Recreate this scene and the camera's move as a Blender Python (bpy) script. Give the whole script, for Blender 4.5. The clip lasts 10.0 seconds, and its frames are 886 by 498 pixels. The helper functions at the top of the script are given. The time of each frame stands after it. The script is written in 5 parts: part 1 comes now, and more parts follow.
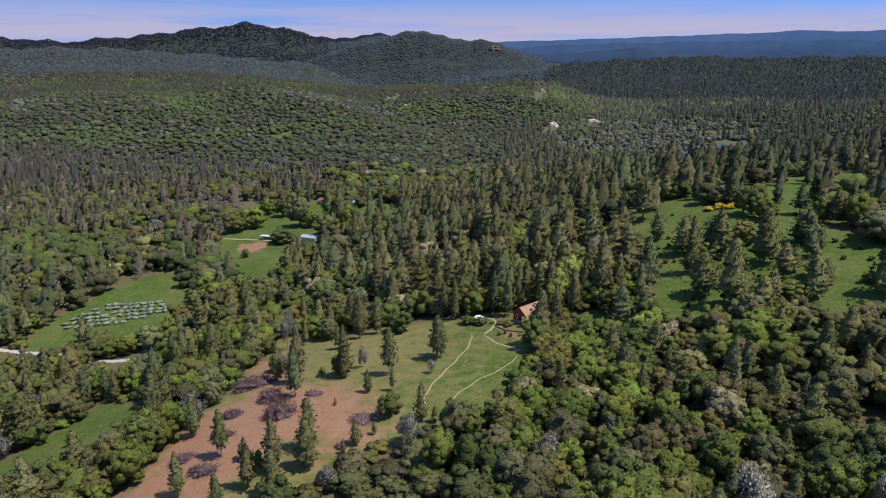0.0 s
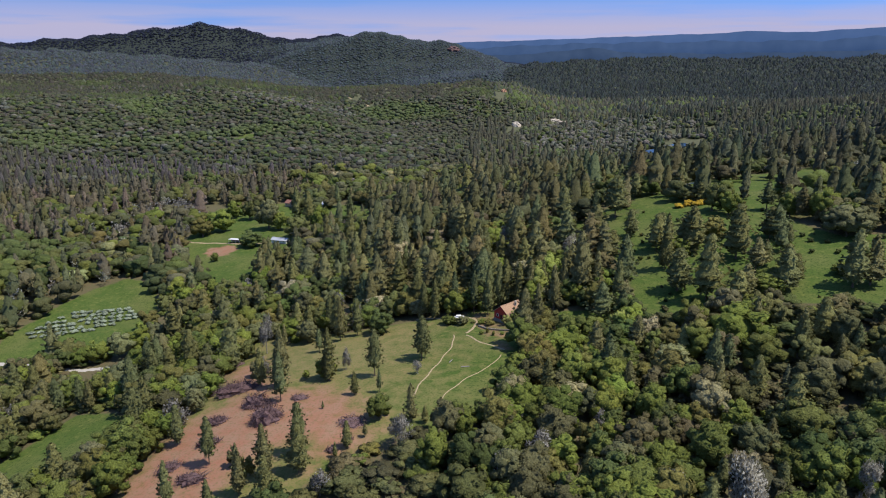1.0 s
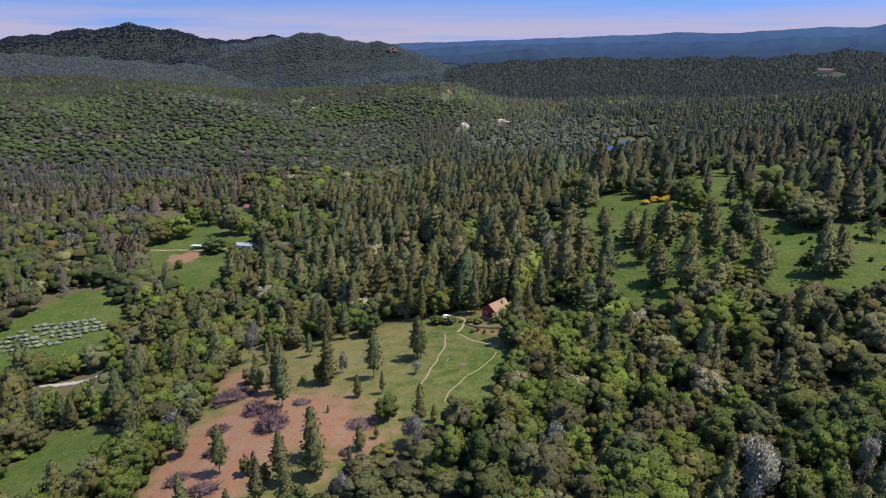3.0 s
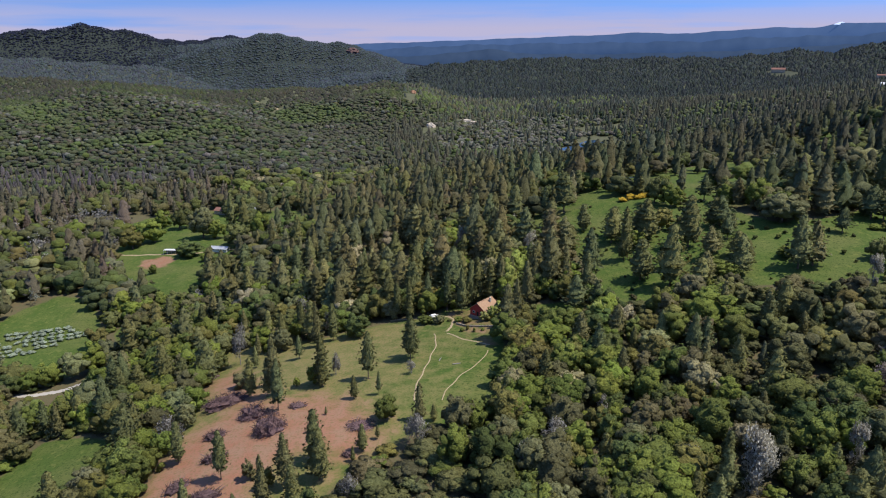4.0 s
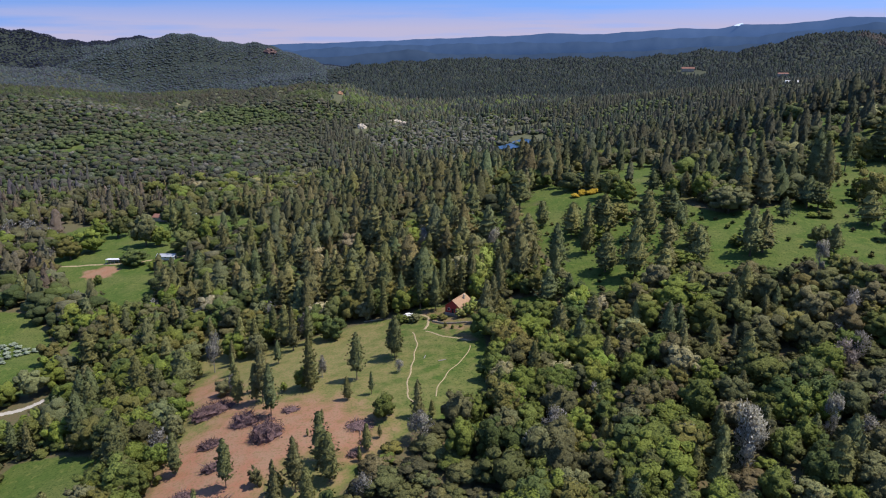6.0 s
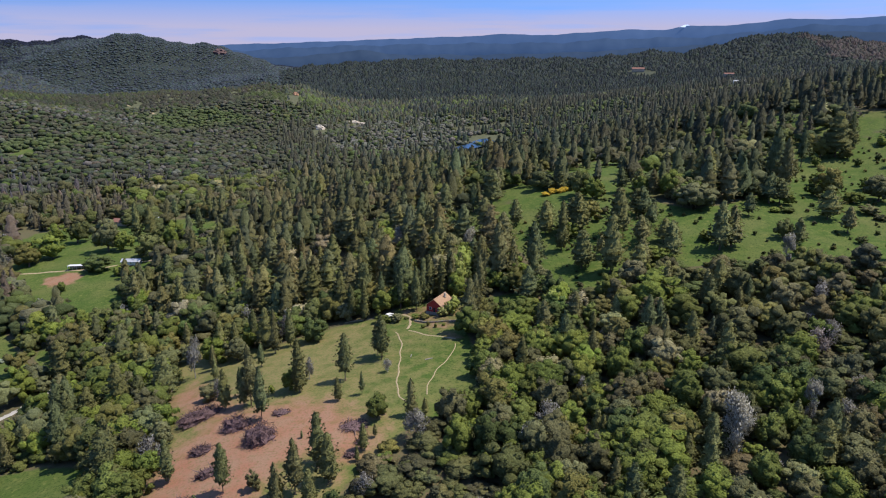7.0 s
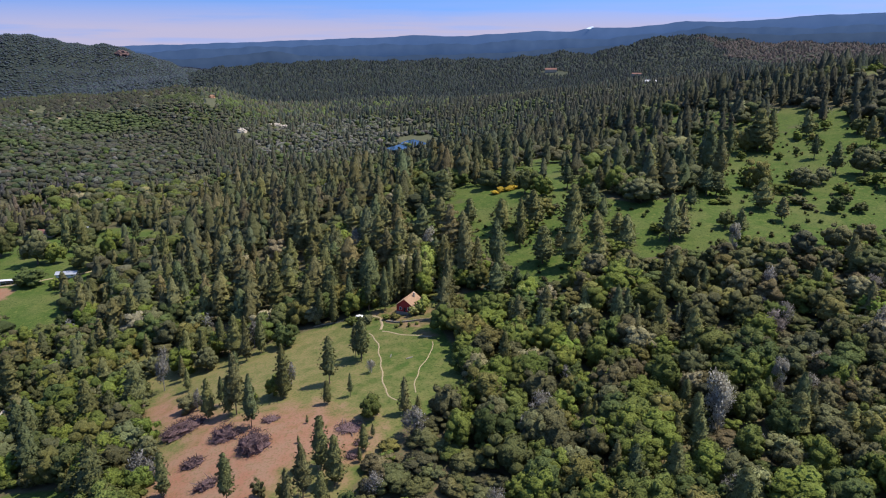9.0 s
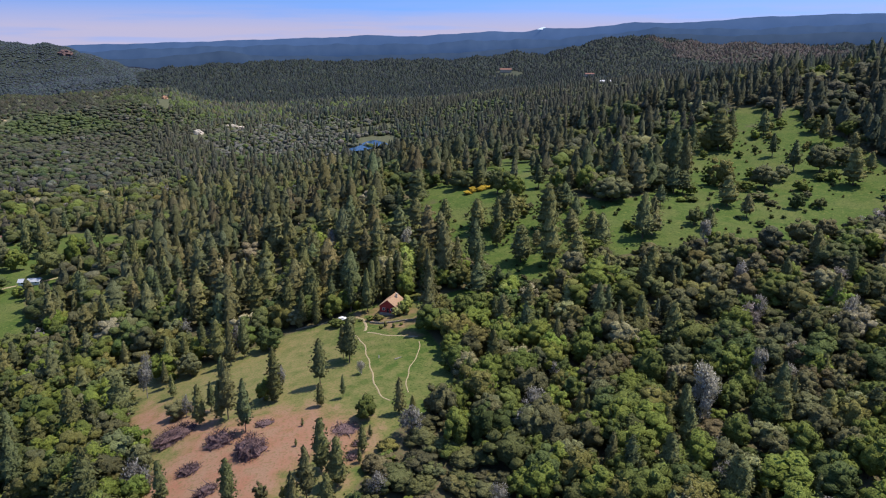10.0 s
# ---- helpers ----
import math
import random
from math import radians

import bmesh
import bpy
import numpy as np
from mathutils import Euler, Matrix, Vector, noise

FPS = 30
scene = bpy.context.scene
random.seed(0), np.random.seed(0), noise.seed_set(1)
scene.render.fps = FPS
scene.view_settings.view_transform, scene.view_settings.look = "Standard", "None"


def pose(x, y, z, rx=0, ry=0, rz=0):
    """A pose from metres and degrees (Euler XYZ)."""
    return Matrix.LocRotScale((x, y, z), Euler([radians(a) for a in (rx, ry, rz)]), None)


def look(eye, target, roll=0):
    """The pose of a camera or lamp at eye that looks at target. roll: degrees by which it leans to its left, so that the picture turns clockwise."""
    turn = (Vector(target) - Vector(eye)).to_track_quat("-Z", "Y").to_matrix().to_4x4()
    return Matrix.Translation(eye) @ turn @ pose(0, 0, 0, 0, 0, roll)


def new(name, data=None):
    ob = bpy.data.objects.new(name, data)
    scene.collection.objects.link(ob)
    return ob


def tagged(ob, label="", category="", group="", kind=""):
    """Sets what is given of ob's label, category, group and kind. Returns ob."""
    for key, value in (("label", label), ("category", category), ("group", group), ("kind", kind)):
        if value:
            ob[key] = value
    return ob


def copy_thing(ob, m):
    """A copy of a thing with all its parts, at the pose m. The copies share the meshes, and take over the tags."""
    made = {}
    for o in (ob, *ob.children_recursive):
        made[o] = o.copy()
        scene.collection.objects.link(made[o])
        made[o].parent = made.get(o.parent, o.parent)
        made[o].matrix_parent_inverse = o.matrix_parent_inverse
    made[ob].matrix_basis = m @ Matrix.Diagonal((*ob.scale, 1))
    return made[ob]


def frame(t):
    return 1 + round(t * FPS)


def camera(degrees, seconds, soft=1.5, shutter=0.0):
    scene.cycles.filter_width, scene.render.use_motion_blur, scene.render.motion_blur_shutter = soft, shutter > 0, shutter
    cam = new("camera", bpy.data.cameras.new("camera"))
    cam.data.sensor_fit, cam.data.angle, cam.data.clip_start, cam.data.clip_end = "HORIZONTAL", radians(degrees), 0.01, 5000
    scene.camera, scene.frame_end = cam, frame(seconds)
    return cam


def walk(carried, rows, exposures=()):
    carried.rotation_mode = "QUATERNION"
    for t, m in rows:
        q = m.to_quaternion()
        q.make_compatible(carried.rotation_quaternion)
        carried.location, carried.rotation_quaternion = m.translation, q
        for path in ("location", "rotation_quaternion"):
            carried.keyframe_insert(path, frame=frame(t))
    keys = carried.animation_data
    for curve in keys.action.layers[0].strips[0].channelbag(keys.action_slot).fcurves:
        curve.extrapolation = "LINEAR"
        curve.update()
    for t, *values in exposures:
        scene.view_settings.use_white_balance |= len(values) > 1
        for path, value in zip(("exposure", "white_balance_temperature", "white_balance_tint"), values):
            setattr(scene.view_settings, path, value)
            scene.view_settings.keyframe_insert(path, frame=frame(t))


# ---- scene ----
cam = camera(64.19, 10.0, soft=1.1)
walk(cam, [
    (0, look((50.39, 11.78, 114.93), (-22.17, 290.66, 31.47), 0.14)),
    (0.5, look((46.69, 10.90, 114.77), (-18.18, 291.72, 31.52), 0.10)),
    (1, look((42.22, 9.69, 114.81), (-14.11, 292.37, 31.62), 0.10)),
    (1.5, look((37.29, 8.39, 114.88), (-13.78, 292.09, 31.79), 0.10)),
    (2, look((32.58, 7.06, 115.07), (-13.70, 291.61, 32.06), 0.10)),
    (2.5, look((27.50, 5.63, 115.13), (-11.63, 291.28, 32.23), 0.07)),
    (4, look((11.36, 1.99, 115.34), (-3.85, 289.98, 32.70), -0.05)),
    (4.5, look((5.79, 1.03, 115.39), (-1.96, 289.32, 32.75), -0.11)),
    (5, look((0.00, 0.00, 115.50), (0.00, 288.39, 32.87), -0.12)),
    (5.5, look((-5.72, -1.12, 115.68), (2.69, 287.16, 33.09), -0.12)),
    (7, look((-23.32, -2.78, 115.84), (13.76, 283.30, 33.49), -0.05)),
    (7.5, look((-29.33, -2.98, 115.89), (16.07, 281.95, 33.70), -0.04)),
    (8, look((-35.14, -2.81, 115.99), (17.88, 280.82, 33.90), -0.06)),
    (8.5, look((-40.92, -2.45, 116.00), (21.29, 279.35, 34.03), -0.07)),
    (9, look((-47.16, -2.12, 116.21), (24.88, 277.33, 34.24), -0.07)),
    (9.5, look((-53.35, -1.75, 116.69), (27.87, 275.16, 34.68), -0.04)),
    (10, look((-59.75, -1.18, 117.18), (30.68, 272.86, 35.17), 0.04)),
], exposures=[(0, 0.45), (10, 0.58)])

# ---- sky and sun ----
SUN_AZ, SUN_EL = 95.0, 62.0      # degrees clockwise from +y, and above the horizon
world = bpy.data.worlds.new("sky")
scene.world = world
world.use_nodes = True
wn, wl = world.node_tree.nodes, world.node_tree.links
wn.clear()
w_out = wn.new("ShaderNodeOutputWorld")
w_bg = wn.new("ShaderNodeBackground")
w_sky = wn.new("ShaderNodeTexSky")
w_sky.sky_type = "NISHITA"
w_sky.sun_disc = False
w_sky.sun_elevation = radians(SUN_EL)
w_sky.sun_rotation = radians(SUN_AZ)
w_sky.air_density, w_sky.dust_density, w_sky.ozone_density = 1.0, 0.4, 5.0
w_co = wn.new("ShaderNodeTexCoord")
w_map = wn.new("ShaderNodeMapping")
w_map.inputs["Scale"].default_value = (2.2, 2.2, 34.0)
w_noise = wn.new("ShaderNodeTexNoise")
w_noise.inputs["Scale"].default_value = 1.6
w_noise.inputs["Detail"].default_value = 5.0
w_ramp = wn.new("ShaderNodeValToRGB")
w_ramp.color_ramp.elements[0].position, w_ramp.color_ramp.elements[1].position = 0.22, 0.52
w_sep = wn.new("ShaderNodeSeparateXYZ")
w_band = wn.new("ShaderNodeMapRange")      # thin cloud veil low over the horizon
w_band.inputs["From Min"].default_value, w_band.inputs["From Max"].default_value = 0.062, 0.024
w_band.inputs["To Min"].default_value, w_band.inputs["To Max"].default_value = 0.03, 1.0
w_mul = wn.new("ShaderNodeMath")
w_mul.operation = "MULTIPLY"
w_mix = wn.new("ShaderNodeMix")
w_mix.data_type = "RGBA"
w_mix.inputs["B"].default_value = (2.7, 2.6, 3.75, 1)
w_lift = wn.new("ShaderNodeVectorMath")      # the air is clear: deep blue comes low down
w_lift.operation = "ADD"
w_lift.inputs[1].default_value = (0, 0, 0.34)
w_unit = wn.new("ShaderNodeVectorMath")
w_unit.operation = "NORMALIZE"
wl.new(w_co.outputs["Generated"], w_lift.inputs[0])
wl.new(w_lift.outputs["Vector"], w_unit.inputs[0])
wl.new(w_unit.outputs["Vector"], w_sky.inputs["Vector"])
wl.new(w_co.outputs["Generated"], w_map.inputs["Vector"])
wl.new(w_map.outputs["Vector"], w_noise.inputs["Vector"])
wl.new(w_noise.outputs["Fac"], w_ramp.inputs["Fac"])
wl.new(w_co.outputs["Generated"], w_sep.inputs["Vector"])
wl.new(w_sep.outputs["Z"], w_band.inputs["Value"])
wl.new(w_ramp.outputs["Color"], w_mul.inputs[0])
wl.new(w_band.outputs["Result"], w_mul.inputs[1])
wl.new(w_mul.outputs["Value"], w_mix.inputs["Factor"])
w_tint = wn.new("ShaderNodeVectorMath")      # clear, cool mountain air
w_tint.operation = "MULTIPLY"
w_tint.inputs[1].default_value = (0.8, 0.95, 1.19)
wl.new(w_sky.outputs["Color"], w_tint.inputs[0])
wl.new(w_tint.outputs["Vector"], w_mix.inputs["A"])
wl.new(w_mix.outputs["Result"], w_bg.inputs["Color"])
w_bg.inputs["Strength"].default_value = 0.13
wl.new(w_bg.outputs["Background"], w_out.inputs["Surface"])

sun = new("sun", bpy.data.lights.new("sun", "SUN"))
sun.data.energy, sun.data.angle, sun.data.color = 4.05, radians(0.55), (1.0, 0.935, 0.83)
s_dir = Vector((math.sin(radians(SUN_AZ)) * math.cos(radians(SUN_EL)), math.cos(radians(SUN_AZ)) * math.cos(radians(SUN_EL)), math.sin(radians(SUN_EL))))
sun.matrix_world = look(s_dir * 600 + Vector((0, 250, 0)), (0, 250, 0))


# ---- materials ----
def mat(name, color, rough=0.9, spread=0.15, scale=1.0, bump=0.0, metal=0.0, spec=0.2, island=0.0, attr="", second=None, objvar=0.0):
    """A rough surface: a base colour (or the attribute's), grain at two scales, and pieces that differ."""
    m = bpy.data.materials.new(name)
    m.use_nodes = True
    n, l = m.node_tree.nodes, m.node_tree.links
    b = n["Principled BSDF"]
    b.inputs["Roughness"].default_value = rough
    b.inputs["Metallic"].default_value = metal
    b.inputs["Specular IOR Level"].default_value = spec
    if attr:
        a = n.new("ShaderNodeAttribute")
        a.attribute_name = attr
        col = a.outputs["Color"]
    else:
        rgb = n.new("ShaderNodeRGB")
        rgb.outputs[0].default_value = (*color, 1)
        col = rgb.outputs[0]
    geo = n.new("ShaderNodeNewGeometry")
    small = n.new("ShaderNodeTexNoise")
    small.inputs["Scale"].default_value = scale
    small.inputs["Detail"].default_value = 4.0
    l.new(geo.outputs["Position"], small.inputs["Vector"])
    big = n.new("ShaderNodeTexNoise")
    big.inputs["Scale"].default_value = scale * 0.13
    big.inputs["Detail"].default_value = 3.0
    l.new(geo.outputs["Position"], big.inputs["Vector"])
    if second:
        mx = n.new("ShaderNodeMix")
        mx.data_type = "RGBA"
        r = n.new("ShaderNodeMapRange")
        r.inputs["From Min"].default_value, r.inputs["From Max"].default_value = 0.42, 0.62
        l.new(big.outputs["Fac"], r.inputs["Value"])
        l.new(r.outputs["Result"], mx.inputs["Factor"])
        l.new(col, mx.inputs["A"])
        mx.inputs["B"].default_value = (*second, 1)
        col = mx.outputs["Result"]
    val = n.new("ShaderNodeMath")
    val.operation = "MULTIPLY_ADD"
    l.new(small.outputs["Fac"], val.inputs[0])
    val.inputs[1].default_value, val.inputs[2].default_value = 2 * spread, 1 - spread
    fac = val.outputs[0]

    def times(out, amount):
        k = n.new("ShaderNodeMath")
        k.operation = "MULTIPLY_ADD"
        l.new(out, k.inputs[0])
        k.inputs[1].default_value, k.inputs[2].default_value = 2 * amount, 1 - amount
        p = n.new("ShaderNodeMath")
        p.operation = "MULTIPLY"
        l.new(fac, p.inputs[0])
        l.new(k.outputs[0], p.inputs[1])
        return p.outputs[0]
    fac = times(big.outputs["Fac"], spread)
    if island:
        fac = times(geo.outputs["Random Per Island"], island)
    if objvar:
        oi = n.new("ShaderNodeObjectInfo")
        fac = times(oi.outputs["Random"], objvar)
    mul = n.new("ShaderNodeVectorMath")
    mul.operation = "SCALE"
    l.new(col, mul.inputs[0])
    l.new(fac, mul.inputs["Scale"])
    l.new(mul.outputs["Vector"], b.inputs["Base Color"])
    if bump:
        bp = n.new("ShaderNodeBump")
        bp.inputs["Strength"].default_value = bump
        bp.inputs["Distance"].default_value = 0.3 / scale
        l.new(small.outputs["Fac"], bp.inputs["Height"])
        l.new(bp.outputs["Normal"], b.inputs["Normal"])
    return m


def leaf_material(name, objvar=0.0):
    """Foliage in the attribute's colour: leaf mottling and relief at two scales, crowns that differ."""
    m = bpy.data.materials.new(name)
    m.use_nodes = True
    n, l = m.node_tree.nodes, m.node_tree.links
    b = n["Principled BSDF"]
    b.inputs["Roughness"].default_value, b.inputs["Specular IOR Level"].default_value = 0.8, 0.15
    at = n.new("ShaderNodeAttribute")
    at.attribute_name = "tint"
    geo = n.new("ShaderNodeNewGeometry")

    def calc(op, x, y, z=None):
        k = n.new("ShaderNodeMath")
        k.operation = op
        for i, v in enumerate((x, y) if z is None else (x, y, z)):
            if isinstance(v, float):
                k.inputs[i].default_value = v
            else:
                l.new(v, k.inputs[i])
        return k.outputs[0]

    def noise_at(scale, detail):
        t = n.new("ShaderNodeTexNoise")
        t.inputs["Scale"].default_value, t.inputs["Detail"].default_value, t.inputs["Roughness"].default_value = scale, detail, 0.65
        l.new(geo.outputs["Position"], t.inputs["Vector"])
        return t.outputs["Fac"]
    leaves, boughs = noise_at(1.9, 3.0), noise_at(0.42, 2.0)
    fac = calc("MULTIPLY", calc("MULTIPLY_ADD", leaves, 1.9, 0.08), calc("MULTIPLY_ADD", boughs, 0.9, 0.55))
    fac = calc("MULTIPLY", fac, calc("MULTIPLY_ADD", geo.outputs["Random Per Island"], 0.3, 0.85))
    if objvar:
        oi = n.new("ShaderNodeObjectInfo")
        fac = calc("MULTIPLY", fac, calc("MULTIPLY_ADD", oi.outputs["Random"], 2 * objvar, 1 - objvar))
    mul = n.new("ShaderNodeVectorMath")
    mul.operation = "SCALE"
    l.new(at.outputs["Color"], mul.inputs[0])
    l.new(fac, mul.inputs["Scale"])
    l.new(mul.outputs["Vector"], b.inputs["Base Color"])
    bp = n.new("ShaderNodeBump")
    bp.inputs["Strength"].default_value, bp.inputs["Distance"].default_value = 1.0, 0.9
    l.new(calc("MULTIPLY_ADD", boughs, 1.6, leaves), bp.inputs["Height"])
    l.new(bp.outputs["Normal"], b.inputs["Normal"])
    tr = n.new("ShaderNodeBsdfTranslucent")
    l.new(mul.outputs["Vector"], tr.inputs["Color"])
    ms = n.new("ShaderNodeMixShader")
    ms.inputs["Fac"].default_value = 0.22
    l.new(b.outputs["BSDF"], ms.inputs[1])
    l.new(tr.outputs["BSDF"], ms.inputs[2])
    l.new(ms.outputs["Shader"], n["Material Output"].inputs["Surface"])
    return m


M_LEAF = leaf_material("foliage")
M_LEAF_TREE = leaf_material("tree_foliage", 0.2)
M_BARK = mat("bark", (0.13, 0.095, 0.07), 0.95, 0.3, 3.0, bump=0.3)
M_GREYBARK = mat("bare_grey_wood", (0.23, 0.21, 0.2), 0.95, 0.25, 3.0)
M_BRUSH = mat("cut_brush", (0.085, 0.054, 0.054), 0.95, 0.3, 1.5, island=0.5)
M_BRANCH = mat("cut_branch", (0.15, 0.105, 0.092), 0.95, 0.25, 2.0, objvar=0.3)
M_PATH = mat("trodden_earth", (0.3, 0.235, 0.14), 0.95, 0.2, 1.5)
M_ROAD = mat("pale_gravel", (0.36, 0.33, 0.29), 0.95, 0.15, 1.0)
M_ROCK = mat("pale_rock", (0.5, 0.43, 0.34), 0.95, 0.25, 0.3, bump=0.4)
M_SCAR = mat("weathered_red_rock", (0.12, 0.075, 0.068), 0.95, 0.35, 0.05, bump=0.4)
M_FIELDSTONE = mat("field_stone", (0.24, 0.2, 0.155), 0.95, 0.3, 1.5, bump=0.4, objvar=0.25)
M_RED_EARTH = mat("red_earth_cut", (0.36, 0.2, 0.12), 0.95, 0.25, 0.3, bump=0.3)
M_WALL_RED = mat("red_painted_boards", (0.36, 0.045, 0.035), 0.7, 0.12, 2.0)
M_WALL_WHITE = mat("white_painted_boards", (0.62, 0.61, 0.58), 0.7, 0.08, 1.0)
M_WALL_TAN = mat("tan_boards", (0.42, 0.33, 0.23), 0.8, 0.12, 1.0)
M_ROOF_BROWN = mat("weathered_brown_shingle", (0.32, 0.2, 0.125), 0.85, 0.3, 1.6, objvar=0.2)
M_ROOF_RED = mat("dull_red_roof", (0.2, 0.1, 0.075), 0.85, 0.2, 0.5)
M_ROOF_GREY = mat("grey_metal_roof", (0.42, 0.43, 0.45), 0.5, 0.12, 1.0, metal=0.3)
M_ROOF_WHITE = mat("white_metal_roof", (0.56, 0.56, 0.56), 0.5, 0.08, 1.0)
M_TRIM = mat("white_trim", (0.78, 0.77, 0.74), 0.6, 0.05, 2.0)
M_DARK = mat("dark_opening", (0.02, 0.02, 0.022), 0.5, 0.1, 1.0)
M_STEEL = mat("galvanised_frame", (0.62, 0.63, 0.65), 0.4, 0.08, 1.0, metal=0.4)
M_CARPAINT = mat("white_car_paint", (0.75, 0.75, 0.76), 0.35, 0.04, 1.0, spec=0.5)
M_TYRE = mat("black_rubber", (0.025, 0.025, 0.025), 0.8, 0.1, 4.0)
M_GLASS = mat("dark_window_glass", (0.03, 0.035, 0.04), 0.08, 0.05, 1.0, spec=0.6)
M_WATER = mat("pond_water", (0.012, 0.03, 0.05), 0.2, 0.1, 0.1, spec=0.25, bump=0.1)


def ground_material():
    """Leaf litter, grass and red dirt, laid out by the sheet's cover attribute with ragged borders."""
    m = bpy.data.materials.new("open_ground")
    m.use_nodes = True
    n, l = m.node_tree.nodes, m.node_tree.links
    b = n["Principled BSDF"]
    b.inputs["Roughness"].default_value = 0.95
    b.inputs["Specular IOR Level"].default_value = 0.1
    geo = n.new("ShaderNodeNewGeometry")

    def noise_at(scale, detail=5.0):
        t = n.new("ShaderNodeTexNoise")
        t.inputs["Scale"].default_value, t.inputs["Detail"].default_value = scale, detail
        l.new(geo.outputs["Position"], t.inputs["Vector"])
        return t.outputs["Fac"]

    def blend(f, a, c):
        x = n.new("ShaderNodeMix")
        x.data_type = "RGBA"
        l.new(f, x.inputs["Factor"])
        for key, v in (("A", a), ("B", c)):
            if isinstance(v, tuple):
                x.inputs[key].default_value = (*v, 1)
            else:
                l.new(v, x.inputs[key])
        return x.outputs["Result"]

    def ramp(v, lo, hi):
        r = n.new("ShaderNodeMapRange")
        r.inputs["From Min"].default_value, r.inputs["From Max"].default_value = lo, hi
        l.new(v, r.inputs["Value"])
        return r.outputs["Result"]

    def ragged(chan, f, amount, lo, hi):
        x = n.new("ShaderNodeMath")
        x.operation = "MULTIPLY_ADD"
        l.new(f, x.inputs[0])
        x.inputs[1].default_value = amount
        l.new(chan, x.inputs[2])
        return ramp(x.outputs[0], lo + amount / 2, hi + amount / 2)
    at = n.new("ShaderNodeAttribute")
    at.attribute_name = "cover"
    sep = n.new("ShaderNodeSeparateColor")
    l.new(at.outputs["Color"], sep.inputs["Color"])
    fine, mid, wide = noise_at(1.2), noise_at(0.18), noise_at(0.035)
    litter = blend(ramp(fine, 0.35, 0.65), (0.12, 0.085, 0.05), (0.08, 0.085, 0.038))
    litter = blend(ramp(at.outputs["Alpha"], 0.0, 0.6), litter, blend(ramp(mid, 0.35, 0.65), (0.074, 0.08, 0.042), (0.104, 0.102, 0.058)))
    # beyond about 2 km the trees' shade is put into the litter's colour
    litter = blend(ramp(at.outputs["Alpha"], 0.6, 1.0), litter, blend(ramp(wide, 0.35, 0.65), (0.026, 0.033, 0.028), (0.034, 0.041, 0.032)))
    grass = blend(ramp(mid, 0.4, 0.62), (0.056, 0.09, 0.018), (0.078, 0.106, 0.024))
    grass = blend(ramp(wide, 0.46, 0.66), grass, (0.102, 0.114, 0.034))
    grass = blend(ramp(fine, 0.52, 0.66), grass, (0.036, 0.06, 0.013))
    grass = blend(ramp(noise_at(0.45), 0.56, 0.7), grass, (0.115, 0.13, 0.034))
    dirt = blend(ramp(mid, 0.35, 0.65), (0.255, 0.122, 0.076), (0.245, 0.146, 0.094))
    dirt = blend(ramp(fine, 0.5, 0.72), dirt, (0.15, 0.112, 0.052))
    dry = blend(ramp(fine, 0.4, 0.65), (0.19, 0.148, 0.066), (0.125, 0.13, 0.04))
    out = blend(ragged(sep.outputs["Red"], mid, 0.5, 0.35, 0.6), litter, grass)
    out = blend(ragged(sep.outputs["Blue"], mid, 0.9, 0.35, 0.8), out, dry)
    out = blend(ragged(sep.outputs["Green"], mid, 0.9, 0.4, 0.75), out, dirt)
    l.new(out, b.inputs["Base Color"])
    bp = n.new("ShaderNodeBump")
    bp.inputs["Strength"].default_value, bp.inputs["Distance"].default_value = 0.5, 0.25
    l.new(fine, bp.inputs["Height"])
    l.new(bp.outputs["Normal"], b.inputs["Normal"])
    return m


M_GROUND = ground_material()

# ---- the lie of the land ----
# broad swells: centre x, y, radius, height over the valley floor
SWELLS = np.array([(0, 240, 60, 2.1), (-60, 200, 60, 13.6), (90, 250, 70, 2.7), (160, 350, 80, 11.6), (-200, 300, 90, -8.8), (-130, 480, 110, -0.9),
    (270, 420, 110, -1.2), (80, 500, 110, 26.0), (500, 550, 190, 46.7), (-250, 0, 200, -24.7), (150, -50, 220, 6.8), (0, 700, 200, -2.8), (-380, 600, 250, -14.1)])
FAR_SWELLS = np.array([(120, 1000, 250, -22.7), (-150, 1350, 300, -17.3), (-700, 1300, 400, 19.5), (700, 1200, 400, 30.9), (300, 1800, 500, -16.1),
    (-1300, 2100, 600, 22), (-350, 2300, 500, 11.1), (1200, 700, 500, 94.5), (1200, 3000, 800, 17.2), (2000, 2300, 700, 34.6), (-700, 300, 350, -24.0), (800, 100, 350, 42.3)])
FLOOR = -10.0
